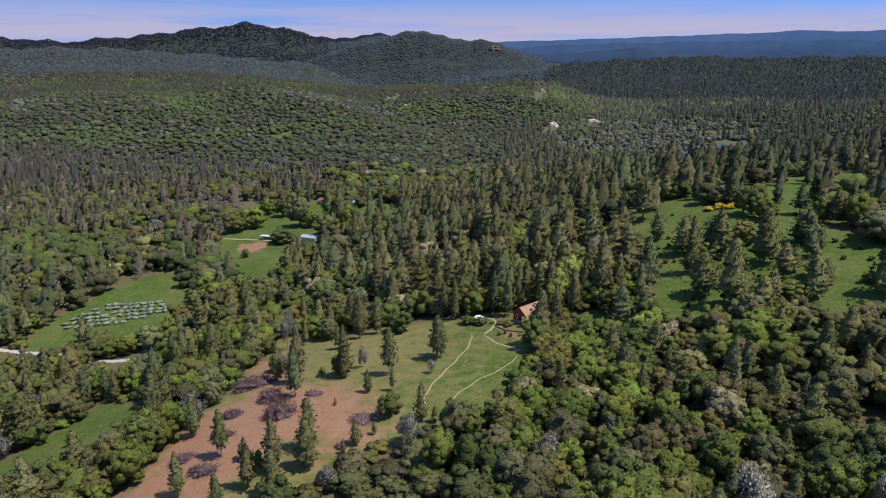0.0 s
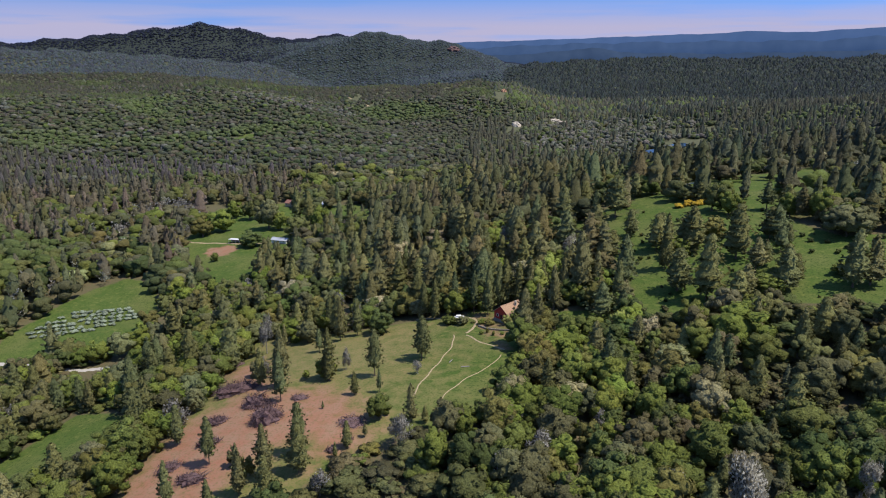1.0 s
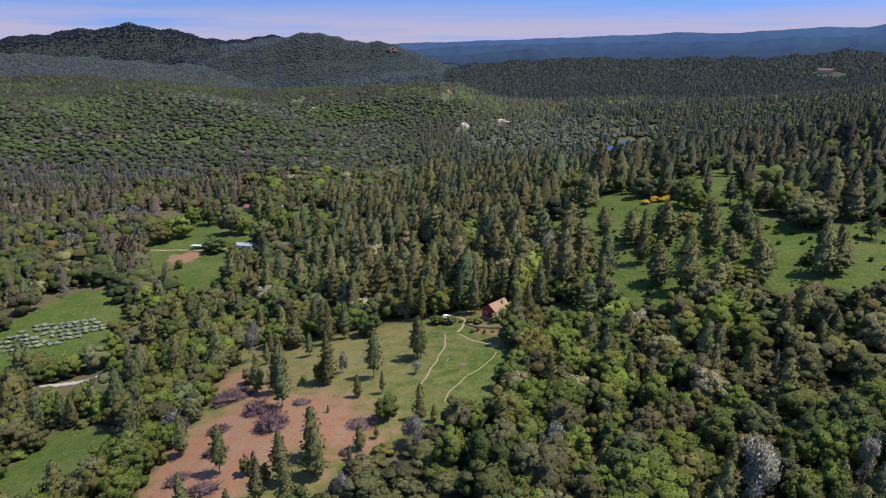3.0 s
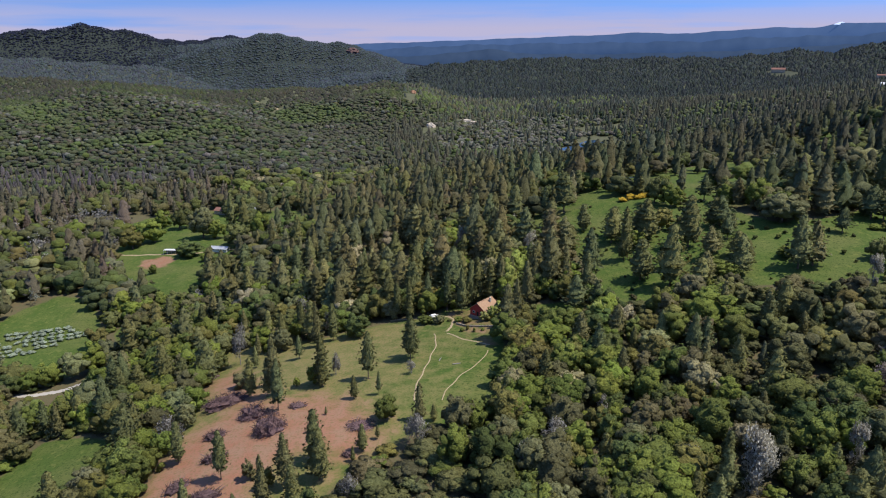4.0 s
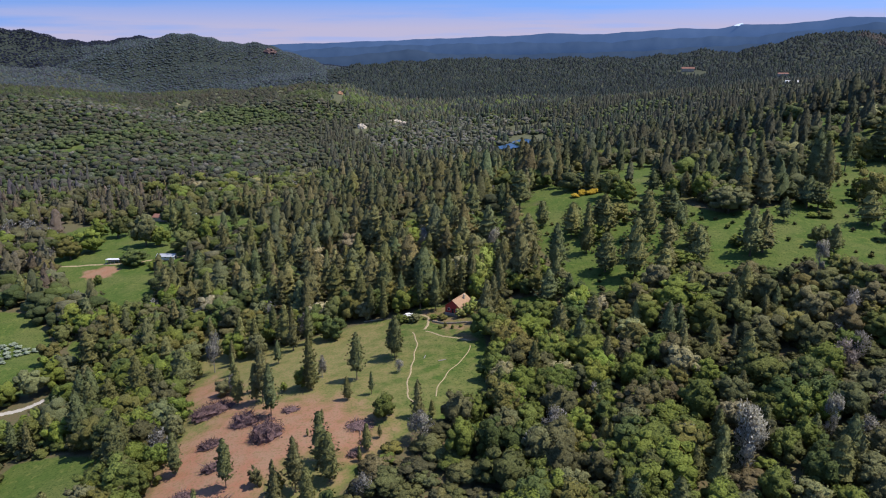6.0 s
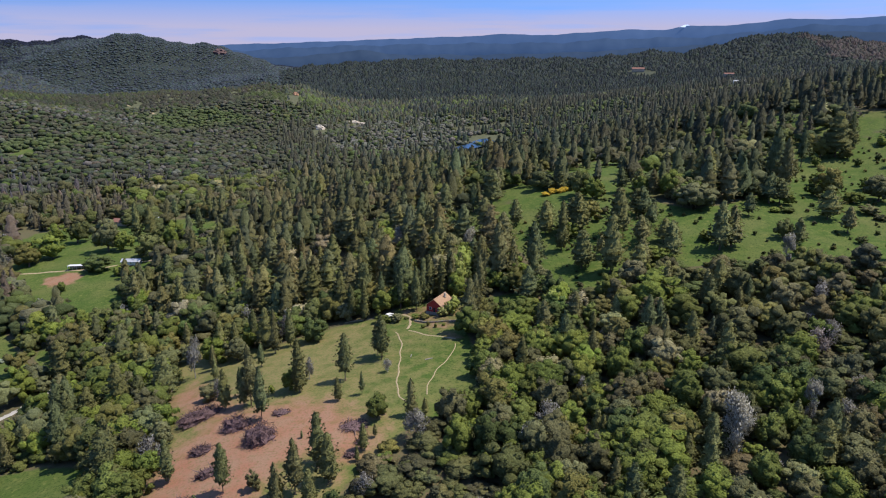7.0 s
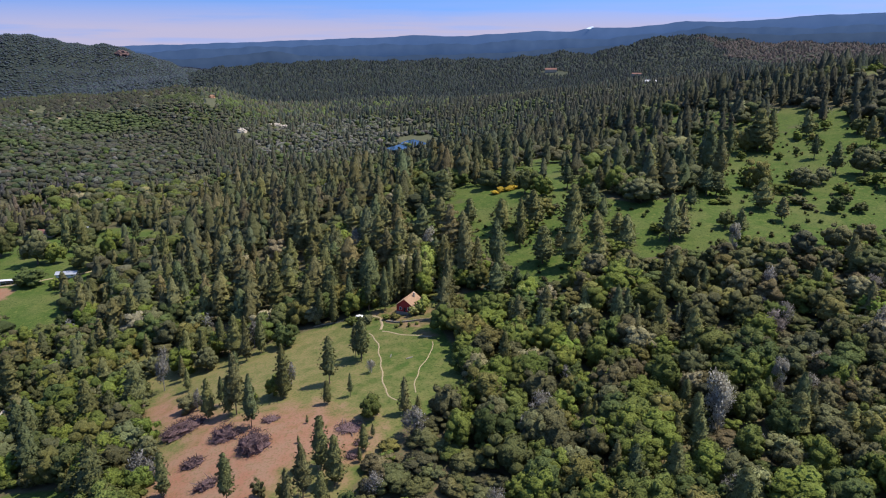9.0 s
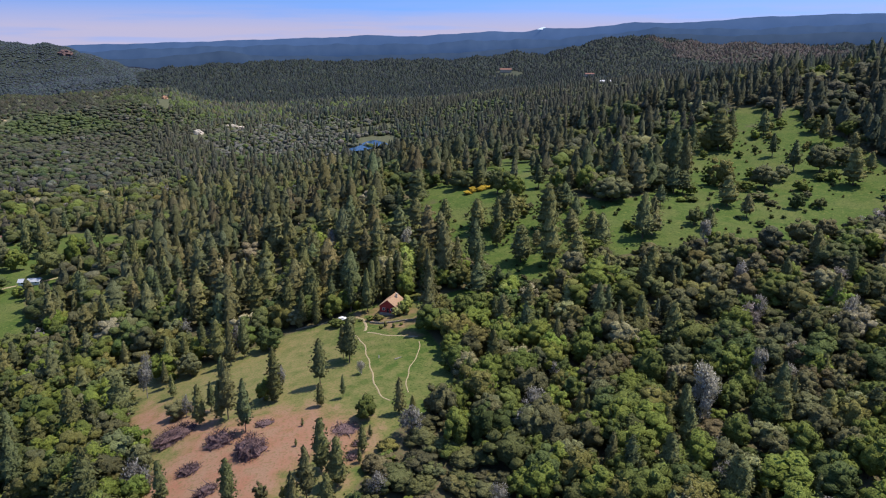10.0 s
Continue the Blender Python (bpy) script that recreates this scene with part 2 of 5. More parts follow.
# ridges: distance, breadth, bearings in degrees, heights of the crest as degrees seen from 115 m up
RIDGES = (
    (1750, 330, (-45, -41.6, -36.4, -31, -28, -24.5, -20.7, -16.7, -12.5, -9.9, -7.3, -4.6, -1.9, 0.3, 2.1, 6),
     (-3.3, -3.3, -3.1, -2.75, -2.7, -2.95, -3.15, -3.25, -3.2, -2.9, -2.6, -2.8, -3.55, -4.5, -5.3, -6)),
    (2600, 420, (-75, -60, -45, -41, -38, -33, -28, -23.5, -21.5, -17, -10), (0.9, 0.6, -0.3, -0.1, -0.3, -0.6, -0.9, -1.4, -2.4, -3.6, -4.5)),
    (3200, 620, (-9, -4.6, -1.9, 0.7, 5, 9.5, 17.8, 22.8, 25.4, 27.1, 29.6, 31.6, 34.5, 37.2, 41, 46.8, 60, 80),
     (-2.2, -1.48, -1.24, -1.0, -0.85, -0.85, -0.75, -0.3, -0.3, 0.2, 0.8, 1.1, 0.8, 0.45, 0.5, 0.3, 1.0, 1.2)),
    (4250, 560, (-30, -24.3, -22, -20, -18.4, -16.3, -15.1, -13.5, -10.6, -9.3, -7.6, -5.9, -4.1, 0), (-2.4, -1.08, -0.32, 0.15, 0.5, 1.04, 1.08, 0.56, 0.33, 0.06, -0.58, -1.14, -1.57, -3)),
    (4650, 330, (-90, -60, -45, -41, -37, -33, -28.8, -25.6, -22.3, -19.1, -16.3, -11), (1.2, 0.9, 0.47, 0.2, 0.6, 1.1, 1.58, 1.13, 0.4, 0.87, 0.8, -2)),
)


def lie(x, y):
    """Height of the ground."""
    x, y = np.asarray(x, float), np.asarray(y, float)
    h = np.full(np.broadcast(x, y).shape, FLOOR)
    for cx, cy, r, a in (*SWELLS, *FAR_SWELLS):
        h = h + a * np.exp(-((x - cx) ** 2 + (y - cy) ** 2) / (2 * r * r))
    rng_, brg = np.hypot(x, y), np.degrees(np.arctan2(x, y))
    # the river canyon behind the brushy hill
    gorge = np.clip((rng_ - 1900) / 900, 0, 1) * np.clip((4300 - rng_) / 500, 0, 1) * np.clip((brg + 33) / 9, 0, 1) * np.clip((-2 - brg) / 6, 0, 1)
    h = h * (1 - gorge) - 120 * gorge
    for r0, w, bs, es in RIDGES:
        crest = 115.5 + r0 * np.tan(np.radians(np.interp(brg, bs, es))) - 11
        crest = crest + r0 * 0.0012 * (np.sin(brg * 1.9 + r0) + 0.7 * np.sin(brg * 4.3 + 2 * r0))
        edge = np.clip((brg - bs[0] + 8) / 8, 0, 1) * np.clip((bs[-1] + 8 - brg) / 8, 0, 1)
        g = np.exp(-((rng_ - r0) / w) ** 2) * edge
        h = h + np.maximum(crest - h, 0) * g
    h = h + 0.5 * np.sin(x * 0.09 + 1.3 * np.sin(y * 0.05)) * np.sin(y * 0.075) * np.clip(rng_ / 300, 0.3, 1)
    h = h + np.clip((rng_ - 500) / 900, 0, 1) * (5 * np.sin(x * 0.013 + 2 * np.sin(y * 0.006)) * np.sin(y * 0.011 + 1))
    h = h + soft(-x, 120, 420) * soft(rng_, 620, 950) * (1 - soft(rng_, 1800, 2300)) * 13 * np.sin(x * 0.0085 + 0.9 * np.sin(y * 0.005) + 0.6) * np.sin(y * 0.0078 + 0.004 * x)
    return h


def z_at(x, y):
    return float(lie(x, y))


def inside(poly, x, y):
    """Signed distance to a plan outline, positive within."""
    p = np.array(poly, float)
    x, y = np.asarray(x, float), np.asarray(y, float)
    best, odd = np.full(x.shape, 1e9), np.zeros(x.shape, bool)
    for (ax, ay), (bx, by) in zip(p, np.roll(p, -1, 0)):
        dx, dy = bx - ax, by - ay
        t = np.clip(((x - ax) * dx + (y - ay) * dy) / (dx * dx + dy * dy), 0, 1)
        best = np.minimum(best, np.hypot(x - ax - t * dx, y - ay - t * dy))
        cross = ((ay > y) != (by > y)) & (x < dx * (y - ay) / (dy if dy else 1e-9) + ax)
        odd ^= cross
    return np.where(odd, best, -best)


CLEARING = ((-27, 304), (-3, 302), (22, 272), (23, 246), (17, 216), (3, 203), (-11, 196), (-15, 189), (-23, 179), (-30, 172), (-35, 150), (-58, 142), (-86, 145),
            (-88, 208), (-95, 249), (-107, 294), (-112, 330), (-99, 330), (-64, 294), (-48, 301))
DIRT = ((-59, 231), (-46, 232), (-29, 224), (-15, 205), (-14, 197), (-21, 181), (-31, 177), (-38, 186), (-50, 180), (-56, 150), (-86, 146), (-90, 200), (-80, 222), (-92, 235), (-104, 260), (-91, 279), (-69, 247))
GARDEN = ((-266, 318), (-264, 335), (-265, 355), (-262, 388), (-249, 405), (-224, 397), (-192, 350), (-180, 322), (-180, 299), (-204, 292), (-222, 283), (-238, 283), (-253, 291))
LOW_MEADOW = ((-154, 210), (-153, 232), (-133, 228), (-114, 218), (-110, 207), (-108, 193), (-114, 172), (-125, 160), (-150, 155), (-160, 183))
BARN_FIELD = ((-259, 491), (-267, 533), (-290, 572), (-278, 592), (-220, 618), (-177, 540), (-150, 500), (-146, 478), (-156, 461), (-172, 451), (-154, 390), (-162, 378), (-184, 390), (-211, 414), (-238, 450))
BARN_EARTH = ((-226, 468), (-212, 476), (-200, 470), (-204, 452), (-222, 450))
MEADOW = ((39, 422), (60, 418), (75, 422), (97, 432), (122, 428), (142, 402), (154, 373), (162, 359), (182, 362), (207, 373), (235, 402), (284, 441), (328, 462), (362, 466), (380, 433), (380, 402), (370, 370), (352, 328), (296, 282), (264, 276), (219, 271), (197, 274), (185, 279), (161, 285), (138, 291), (119, 294), (97, 287), (84, 285), (70, 282), (62, 290), (66, 320), (62, 350), (54, 383), (41, 397))
UPPER = ((449, 608), (506, 604), (565, 623), (650, 690), (670, 660), (510, 508), (472, 522), (448, 550))
UPPER_STRIP = ((320, 668), (340, 640), (366, 612), (360, 577), (323, 575), (305, 600))
HOUSE_YARD = ((-6, 312), (14, 312), (30, 300), (31, 285), (24, 272), (10, 268), (-5, 290))
LAWN_EARTH = ((-2, 287), (8, 277), (20, 270), (22, 258), (17, 254), (13, 262), (3, 273))
BACK_YARD = ((33, 302), (58, 298), (54, 276), (39, 271))
GARDEN_END = ((-186, 347), (-186, 361), (-163, 330), (-162, 314))
FARM_MEADOW = ((-166, 578), (-154, 612), (-130, 574), (-117, 521), (-145, 536))
HILL_GLADE = ((-464, 962), (-440, 946), (-426, 968), (-438, 996), (-452, 990))
WHITE_YARD = ((54, 560), (64, 660), (100, 640), (92, 560))
FIELDS = (CLEARING, GARDEN, LOW_MEADOW, BARN_FIELD, MEADOW, UPPER, UPPER_STRIP, HOUSE_YARD, BACK_YARD, WHITE_YARD, GARDEN_END, FARM_MEADOW, HILL_GLADE)

# grass under scattered trees
OPEN_WOODS = (((57, 300), (40, 320), (34, 402), (45, 443), (80, 454), (110, 428), (97, 416), (39, 422), (54, 383), (66, 320)), ((55, 465), (108, 500), (187, 558), (299, 688), (370, 600), (435, 430), (372, 418), (357, 467), (261, 415), (181, 387), (101, 389)),
              ((-262, 499), (-255, 600), (-155, 618), (-122, 512), (-140, 500), (-177, 540)))


def soft(x, lo, hi):
    return np.clip((x - lo) / (hi - lo), 0, 1)


def mesh_from(name, verts, faces, material, tint=None, smooth=False, normals=None):
    """A mesh from arrays: verts (n, 3), faces (m, 3) or (m, 4)."""
    me = bpy.data.meshes.new(name)
    k = faces.shape[1]
    me.vertices.add(len(verts))
    me.vertices.foreach_set("co", np.ascontiguousarray(verts, np.float32).ravel())
    me.loops.add(faces.size)
    me.loops.foreach_set("vertex_index", np.ascontiguousarray(faces, np.int32).ravel())
    me.polygons.add(len(faces))
    me.polygons.foreach_set("loop_start", np.arange(0, faces.size, k, dtype=np.int32))
    me.update(calc_edges=True)
    me.polygons.foreach_set("use_smooth", np.full(len(faces), smooth))
    if tint is not None:
        a = me.color_attributes.new("tint" if tint.shape[0] == len(verts) and not name.startswith("ground") else "cover", "FLOAT_COLOR", "POINT")
        a.data.foreach_set("color", (tint if tint.shape[1] == 4 else np.c_[tint, np.ones(len(tint))]).astype(np.float32).ravel())
    if normals is not None:
        me.polygons.foreach_set("use_smooth", np.full(len(faces), True))
        a = me.attributes.new("custom_normal", "FLOAT_VECTOR", "POINT")
        a.data.foreach_set("vector", np.ascontiguousarray(normals, np.float32).ravel())
    me.materials.append(material)
    return me


# ---- ground sheet ----
def build_ground():
    brg = np.radians(np.r_[np.arange(-178, -59, 4.0), np.arange(-58, 60, 0.38), np.arange(60.5, 180, 4.0)])
    rad = np.r_[0.001, 20, 45, 70, 90 * 1.019 ** np.arange(0, 213)]
    rad = rad[rad < 4960]
    b, r = np.meshgrid(brg, rad, indexing="ij")
    x, y = r * np.sin(b), r * np.cos(b)
    z = lie(x, y)
    nb, nr = b.shape
    idx = np.arange(nb * nr).reshape(nb, nr)
    nxt = np.roll(idx, -1, 0)
    f = np.stack([idx[:, :-1], nxt[:, :-1], nxt[:, 1:], idx[:, 1:]], -1)[:, :, ::-1].reshape(-1, 4)
    xs, ys = x.ravel(), y.ravel()
    green = np.zeros(xs.shape)
    for p in FIELDS:
        green = np.maximum(green, soft(inside(p, xs, ys), -3, 4))
    for p in OPEN_WOODS:
        green = np.maximum(green, 0.62 * soft(inside(p, xs, ys), -6, 8))
    dirt = soft(inside(DIRT, xs, ys), -12, 11) * (0.78 + 0.22 * soft(225 - ys + 0.6 * (-60 - xs), 0, 50))
    dirt = np.maximum(dirt, soft(inside(BARN_EARTH, xs, ys), -4, 4))
    dirt = np.maximum(dirt, 0.6 * soft(inside(LAWN_EARTH, xs, ys), -3, 4))
    dirt = np.maximum(dirt, 0.55 * soft(inside(HOUSE_YARD, xs, ys), -2, 5))
    dry = 0.72 * soft(inside(CLEARING, xs, ys), -6, 3) * soft(-xs, -48, 30)
    dry = np.maximum(dry, 0.55 * soft(inside(UPPER, xs, ys), -5, 5))
    # the last channel grows with distance and darkens the far litter
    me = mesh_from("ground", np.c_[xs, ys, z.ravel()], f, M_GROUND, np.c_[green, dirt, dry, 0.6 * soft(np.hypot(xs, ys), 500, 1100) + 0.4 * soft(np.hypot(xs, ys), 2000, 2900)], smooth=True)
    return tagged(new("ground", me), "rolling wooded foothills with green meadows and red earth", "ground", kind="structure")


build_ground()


# ---- the blue distance beyond the last woods: haze as colour and glow ----
def distant_ridge(r, bearings, heights, material, rough, label):
    b = np.radians(np.arange(-70, 80, 0.12))
    deg = np.degrees(b)
    e = np.interp(deg, bearings, heights) + rough * (np.sin(deg * 1.3 + r) + 0.6 * np.sin(deg * 3.1 + 2 * r) + 0.3 * np.sin(deg * 6.7 + r))
    crest = 115.5 + r * np.tan(np.radians(e))
    rows = [(r - 160, np.full(b.shape, -80.0)), (r - 60, crest - 0.35 * (crest + 80)), (r, crest), (r + 40, crest - 60)]
    v = np.concatenate([np.c_[d * np.sin(b), d * np.cos(b), z] for d, z in rows])
    n = len(b)
    i = np.arange(n - 1)
    f = np.concatenate([np.c_[k * n + i, k * n + i + 1, (k + 1) * n + i + 1, (k + 1) * n + i] for k in range(3)])[:, ::-1]
    return tagged(new("backdrop", mesh_from("backdrop", v, f, material, smooth=True)), label, "mountains", kind="structure")


# surfaces that glow by themselves, in place of light scattered by haze
def glowing_distance_material(name, color, glow):
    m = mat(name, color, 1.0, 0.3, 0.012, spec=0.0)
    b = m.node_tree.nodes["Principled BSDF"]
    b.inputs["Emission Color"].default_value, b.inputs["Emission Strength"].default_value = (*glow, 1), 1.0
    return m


M_BLUE_FAR = glowing_distance_material("glowing_blue_haze", (0.028, 0.04, 0.065), (0.02, 0.048, 0.125))
M_BLUE_MID = glowing_distance_material("glowing_mid_blue_haze", (0.026, 0.038, 0.058), (0.011, 0.029, 0.08))
M_BLUE_NEAR = glowing_distance_material("glowing_dark_blue_haze", (0.025, 0.035, 0.05), (0.006, 0.018, 0.05))
# the snow glows by itself to look sunlit
M_SNOW = glowing_distance_material("glowing_far_snow", (0.7, 0.72, 0.76), (0.28, 0.34, 0.48))
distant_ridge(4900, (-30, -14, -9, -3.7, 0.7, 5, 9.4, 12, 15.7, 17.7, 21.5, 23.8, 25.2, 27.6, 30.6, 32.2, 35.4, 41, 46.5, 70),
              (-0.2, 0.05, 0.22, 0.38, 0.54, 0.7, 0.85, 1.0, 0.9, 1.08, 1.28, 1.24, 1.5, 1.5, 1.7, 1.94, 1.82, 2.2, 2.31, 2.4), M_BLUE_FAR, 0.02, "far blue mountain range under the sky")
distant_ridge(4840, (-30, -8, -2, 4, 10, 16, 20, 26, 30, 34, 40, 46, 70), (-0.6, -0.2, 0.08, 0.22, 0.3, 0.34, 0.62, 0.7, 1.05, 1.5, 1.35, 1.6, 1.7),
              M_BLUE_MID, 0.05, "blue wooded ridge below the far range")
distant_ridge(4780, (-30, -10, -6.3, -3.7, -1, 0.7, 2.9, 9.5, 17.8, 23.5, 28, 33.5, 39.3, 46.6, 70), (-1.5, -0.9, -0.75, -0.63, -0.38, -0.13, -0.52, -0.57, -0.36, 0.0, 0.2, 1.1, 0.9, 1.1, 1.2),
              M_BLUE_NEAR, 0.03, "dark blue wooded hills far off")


# ---- growing things: arrays of leaf sprays ----
def sprays(c, out, up, length, width, rng):
    """Folded diamond sprays: centres c, axis out, side made from up; 4 corners and 2 triangles each."""
    n = len(c)
    side = np.cross(out, up)
    side /= np.linalg.norm(side, axis=1)[:, None] + 1e-9
    nrm = np.cross(side, out)
    L, W = length[:, None] / 2, width[:, None] / 2
    fold = nrm * W * rng.uniform(0.1, 0.6, (n, 1))
    v = np.stack([c - out * L, c + side * W - fold, c + out * L - nrm * L * 0.15, c - side * W - fold], 1).reshape(-1, 3)
    k = np.arange(n)[:, None] * 4
    f = np.concatenate([k + [0, 1, 2], k + [0, 2, 3]])
    return v, f


def cone(radii, heights, sides, jitter, rng):
    """A closed ring stack with jagged rings."""
    vs, fs = [], []
    a = np.arange(sides) / sides * 2 * np.pi
    for r, z in zip(radii, heights):
        k = r * (1 + rng.uniform(-jitter, jitter, sides))
        vs.append(np.c_[k * np.cos(a), k * np.sin(a), np.full(sides, z) + rng.uniform(-jitter, jitter, sides) * r * 0.5])
    v = np.concatenate(vs)
    i = np.arange(sides)
    j = (i + 1) % sides
    for q in range(len(radii) - 1):
        o, p = q * sides, (q + 1) * sides
        fs += [np.c_[o + i, o + j, p + j], np.c_[o + i, p + j, p + i]]
    return v, np.concatenate(fs)


def blob(rng, rough=0.25, sub=1):
    """A small lumpy ball."""
    bm = bmesh.new()
    bmesh.ops.create_icosphere(bm, subdivisions=sub, radius=1.0)
    v = np.array([w.co[:] for w in bm.verts])
    f = np.array([[w.index for w in p.verts] for p in bm.faces])
    bm.free()
    return v * (1 + rng.uniform(-rough, rough, (len(v), 1))), f


def joined(parts):
    vs, fs, n = [], [], 0
    for v, f in parts:
        vs.append(v)
        fs.append(f + n)
        n += len(v)
    return np.concatenate(vs), np.concatenate(fs)


def unit(v):
    return v / (np.linalg.norm(v, axis=1)[:, None] + 1e-9)


def facing(v, f, n):
    """Turns each face so that it looks the way its corners' normals do."""
    g = np.cross(v[f[:, 1]] - v[f[:, 0]], v[f[:, 2]] - v[f[:, 0]])
    back = (g * n[f].mean(1)).sum(1) < 0
    f = f.copy()
    f[back] = f[back][:, ::-1]
    return f


def leafy(parts):
    """Joins (v, f, n) parts into one crown."""
    v, f = joined([(p[0], p[1]) for p in parts])
    n = unit(np.concatenate([p[2] for p in parts]))
    return v, facing(v, f, n), n


def puff(c, r, rng, rough=0.16, stretch=(1, 1, 1), fine=False):
    """A lumpy clump of leaves round c, seen as a soft mass."""
    v, f = blob(rng, rough) if fine else ico(rng, rough)
    d = unit(v)
    return v * r * np.array(stretch) + c, f, d


def ico(rng, rough):
    """A rough, randomly turned clump of twenty facets."""
    p = (1 + 5 ** 0.5) / 2
    v = np.array([(-1, p, 0), (1, p, 0), (-1, -p, 0), (1, -p, 0), (0, -1, p), (0, 1, p), (0, -1, -p), (0, 1, -p), (p, 0, -1), (p, 0, 1), (-p, 0, -1), (-p, 0, 1)]) / math.hypot(1, p)
    f = np.array([(0, 11, 5), (0, 5, 1), (0, 1, 7), (0, 7, 10), (0, 10, 11), (1, 5, 9), (5, 11, 4), (11, 10, 2), (10, 7, 6), (7, 1, 8), (3, 9, 4), (3, 4, 2), (3, 2, 6), (3, 6, 8), (3, 8, 9), (4, 9, 5), (2, 4, 11), (6, 2, 10), (8, 6, 7), (9, 8, 1)])
    a, t = rng.random() * 6.28, rng.random() * 6.28
    ca, sa, ct, st = math.cos(a), math.sin(a), math.cos(t), math.sin(t)
    turn = np.array([(ca, -sa, 0), (sa, ca, 0), (0, 0, 1)]) @ np.array([(1, 0, 0), (0, ct, -st), (0, st, ct)])
    return v @ turn.T * (1 + rng.uniform(-rough, rough, (12, 1))), f


def leaf_sprays(p, d, size, rng, wide=0.9, loose=0.3):
    """Leaf sprays at p that lie along a crown's surface, whose outward direction is d."""
    m = len(p)
    out = unit(np.cross(d, rng.normal(0, 1, (m, 3))) + 0.35 * d)
    L = size * rng.uniform(0.6, 1.4, m)
    v, f = sprays(p, out, unit(d + rng.normal(0, loose, (m, 3))), L, L * wide, rng)
    return v, f, np.repeat(unit(d + rng.normal(0, loose, (m, 3))), 4, axis=0)


def pine_girth(u, slim, bare, full):
    """Radius of a pine's crown at height u."""
    return slim * np.minimum(1.08 * (1 - u) ** full + 0.015, 0.45 + 3.0 * (u - bare))


def pine_crown(rng, n, size, slim=0.2, bare=0.14, sides=7, tiers=9, full=0.62):
    """Crown of a pine 1 m high: ragged boughs in tiers, full below and blunt at the tip."""
    parts = []
    a0 = rng.random() * 6
    at = bare + (0.985 - bare) * np.linspace(0, 1, tiers * 2)
    v, f = cone(pine_girth(at, slim, bare, full) * np.where(np.arange(tiers * 2) % 2, 0.66, 0.82) * (1 + rng.uniform(-0.16, 0.16, tiers * 2)), at, sides, 0.34, rng)
    parts.append((v, f, unit(np.c_[v[:, :2], 0 * v[:, 2]]) + (0, 0, 0.45)))
    if n:
        u = bare + (1 - bare) * rng.random(n) ** 1.35
        u = np.where(rng.random(n) < 0.7, bare + np.round((u - bare) * tiers * 1.1) / (tiers * 1.1), u) + rng.normal(0, 0.012, n) + rng.normal(0, 0.008, n)
        u = np.clip(u, bare - 0.02, 0.995)
        az = rng.random(n) * 2 * np.pi
        lobe = 1 + 0.2 * np.sin(az * 2 + a0) + 0.22 * np.sin(az * 3 + np.round(u * tiers) * 2.4)
        env = pine_girth(u, slim, bare, full) * lobe
        s = 0.45 + 0.72 * np.sqrt(rng.random(n))
        d = np.c_[np.cos(az), np.sin(az), 0.42 + 0 * az]
        p = np.c_[np.cos(az) * env * s, np.sin(az) * env * s, u - 0.03 * s + 0.015]
        out = unit(np.c_[np.cos(az), np.sin(az), rng.uniform(-0.3, 0.4, n)] + rng.normal(0, 0.35, (n, 3)))
        L = size * rng.uniform(0.7, 1.35, n) * (0.65 + 0.5 * (1 - u))
        sv, sf = sprays(p, out, unit(d + rng.normal(0, 0.4, (n, 3))), L, L * 0.6, rng)
        parts.append((sv, sf, np.repeat(unit(d + rng.normal(0, 0.3, (n, 3))), 4, axis=0)))
    return leafy(parts)


def oak_crown(rng, n, size, clumps=22, flat=1.0, small=0.15):
    """Crown of a broadleaf 1 m high and about 1 m wide: a lumpy mass of leaf clumps with sprays on them."""
    c0, r0 = np.array((0, 0, 0.5)), np.array((0.36, 0.36, 0.36 * flat))
    lean = rng.normal(0, 0.05, 3) * (1, 1, 0.3)
    core = puff(c0 + lean * 0.5, 1.0, rng, 0.12, r0, True)
    parts = [core]
    k = np.arange(clumps) + 0.5
    zc = 1 - 1.75 * k / clumps
    az = k * 2.39996 + rng.random() * 6 + rng.normal(0, 0.25, clumps)
    d = np.c_[np.cos(az) * np.sqrt(np.maximum(1 - zc**2, 0)), np.sin(az) * np.sqrt(np.maximum(1 - zc**2, 0)), zc]
    lobe = 1 + 0.2 * np.sin(2 * az + rng.random() * 6) + 0.14 * np.sin(3 * az + rng.random() * 6) + rng.normal(0, 0.07, clumps)
    lc = c0 + lean + d * r0 * lobe[:, None] * 0.98
    lr = small * (7 / clumps) ** 0.12 * rng.uniform(0.75, 1.35, clumps)
    for c, r, q in zip(lc, lr, d):
        v, f, m = puff(c, r, rng, 0.3, (1, 1, 0.85))
        parts.append((v, f, m + 0.45 * q))
    if n:
        which = rng.choice(clumps, n, p=lr**2 / (lr**2).sum())
        e = unit(rng.normal(0, 1, (n, 3)) + 0.9 * d[which])
        p = lc[which] + e * lr[which][:, None] * rng.uniform(0.92, 1.22, (n, 1))
        parts.append(leaf_sprays(p, unit(e + 0.5 * d[which]), size, rng))
    return leafy(parts)


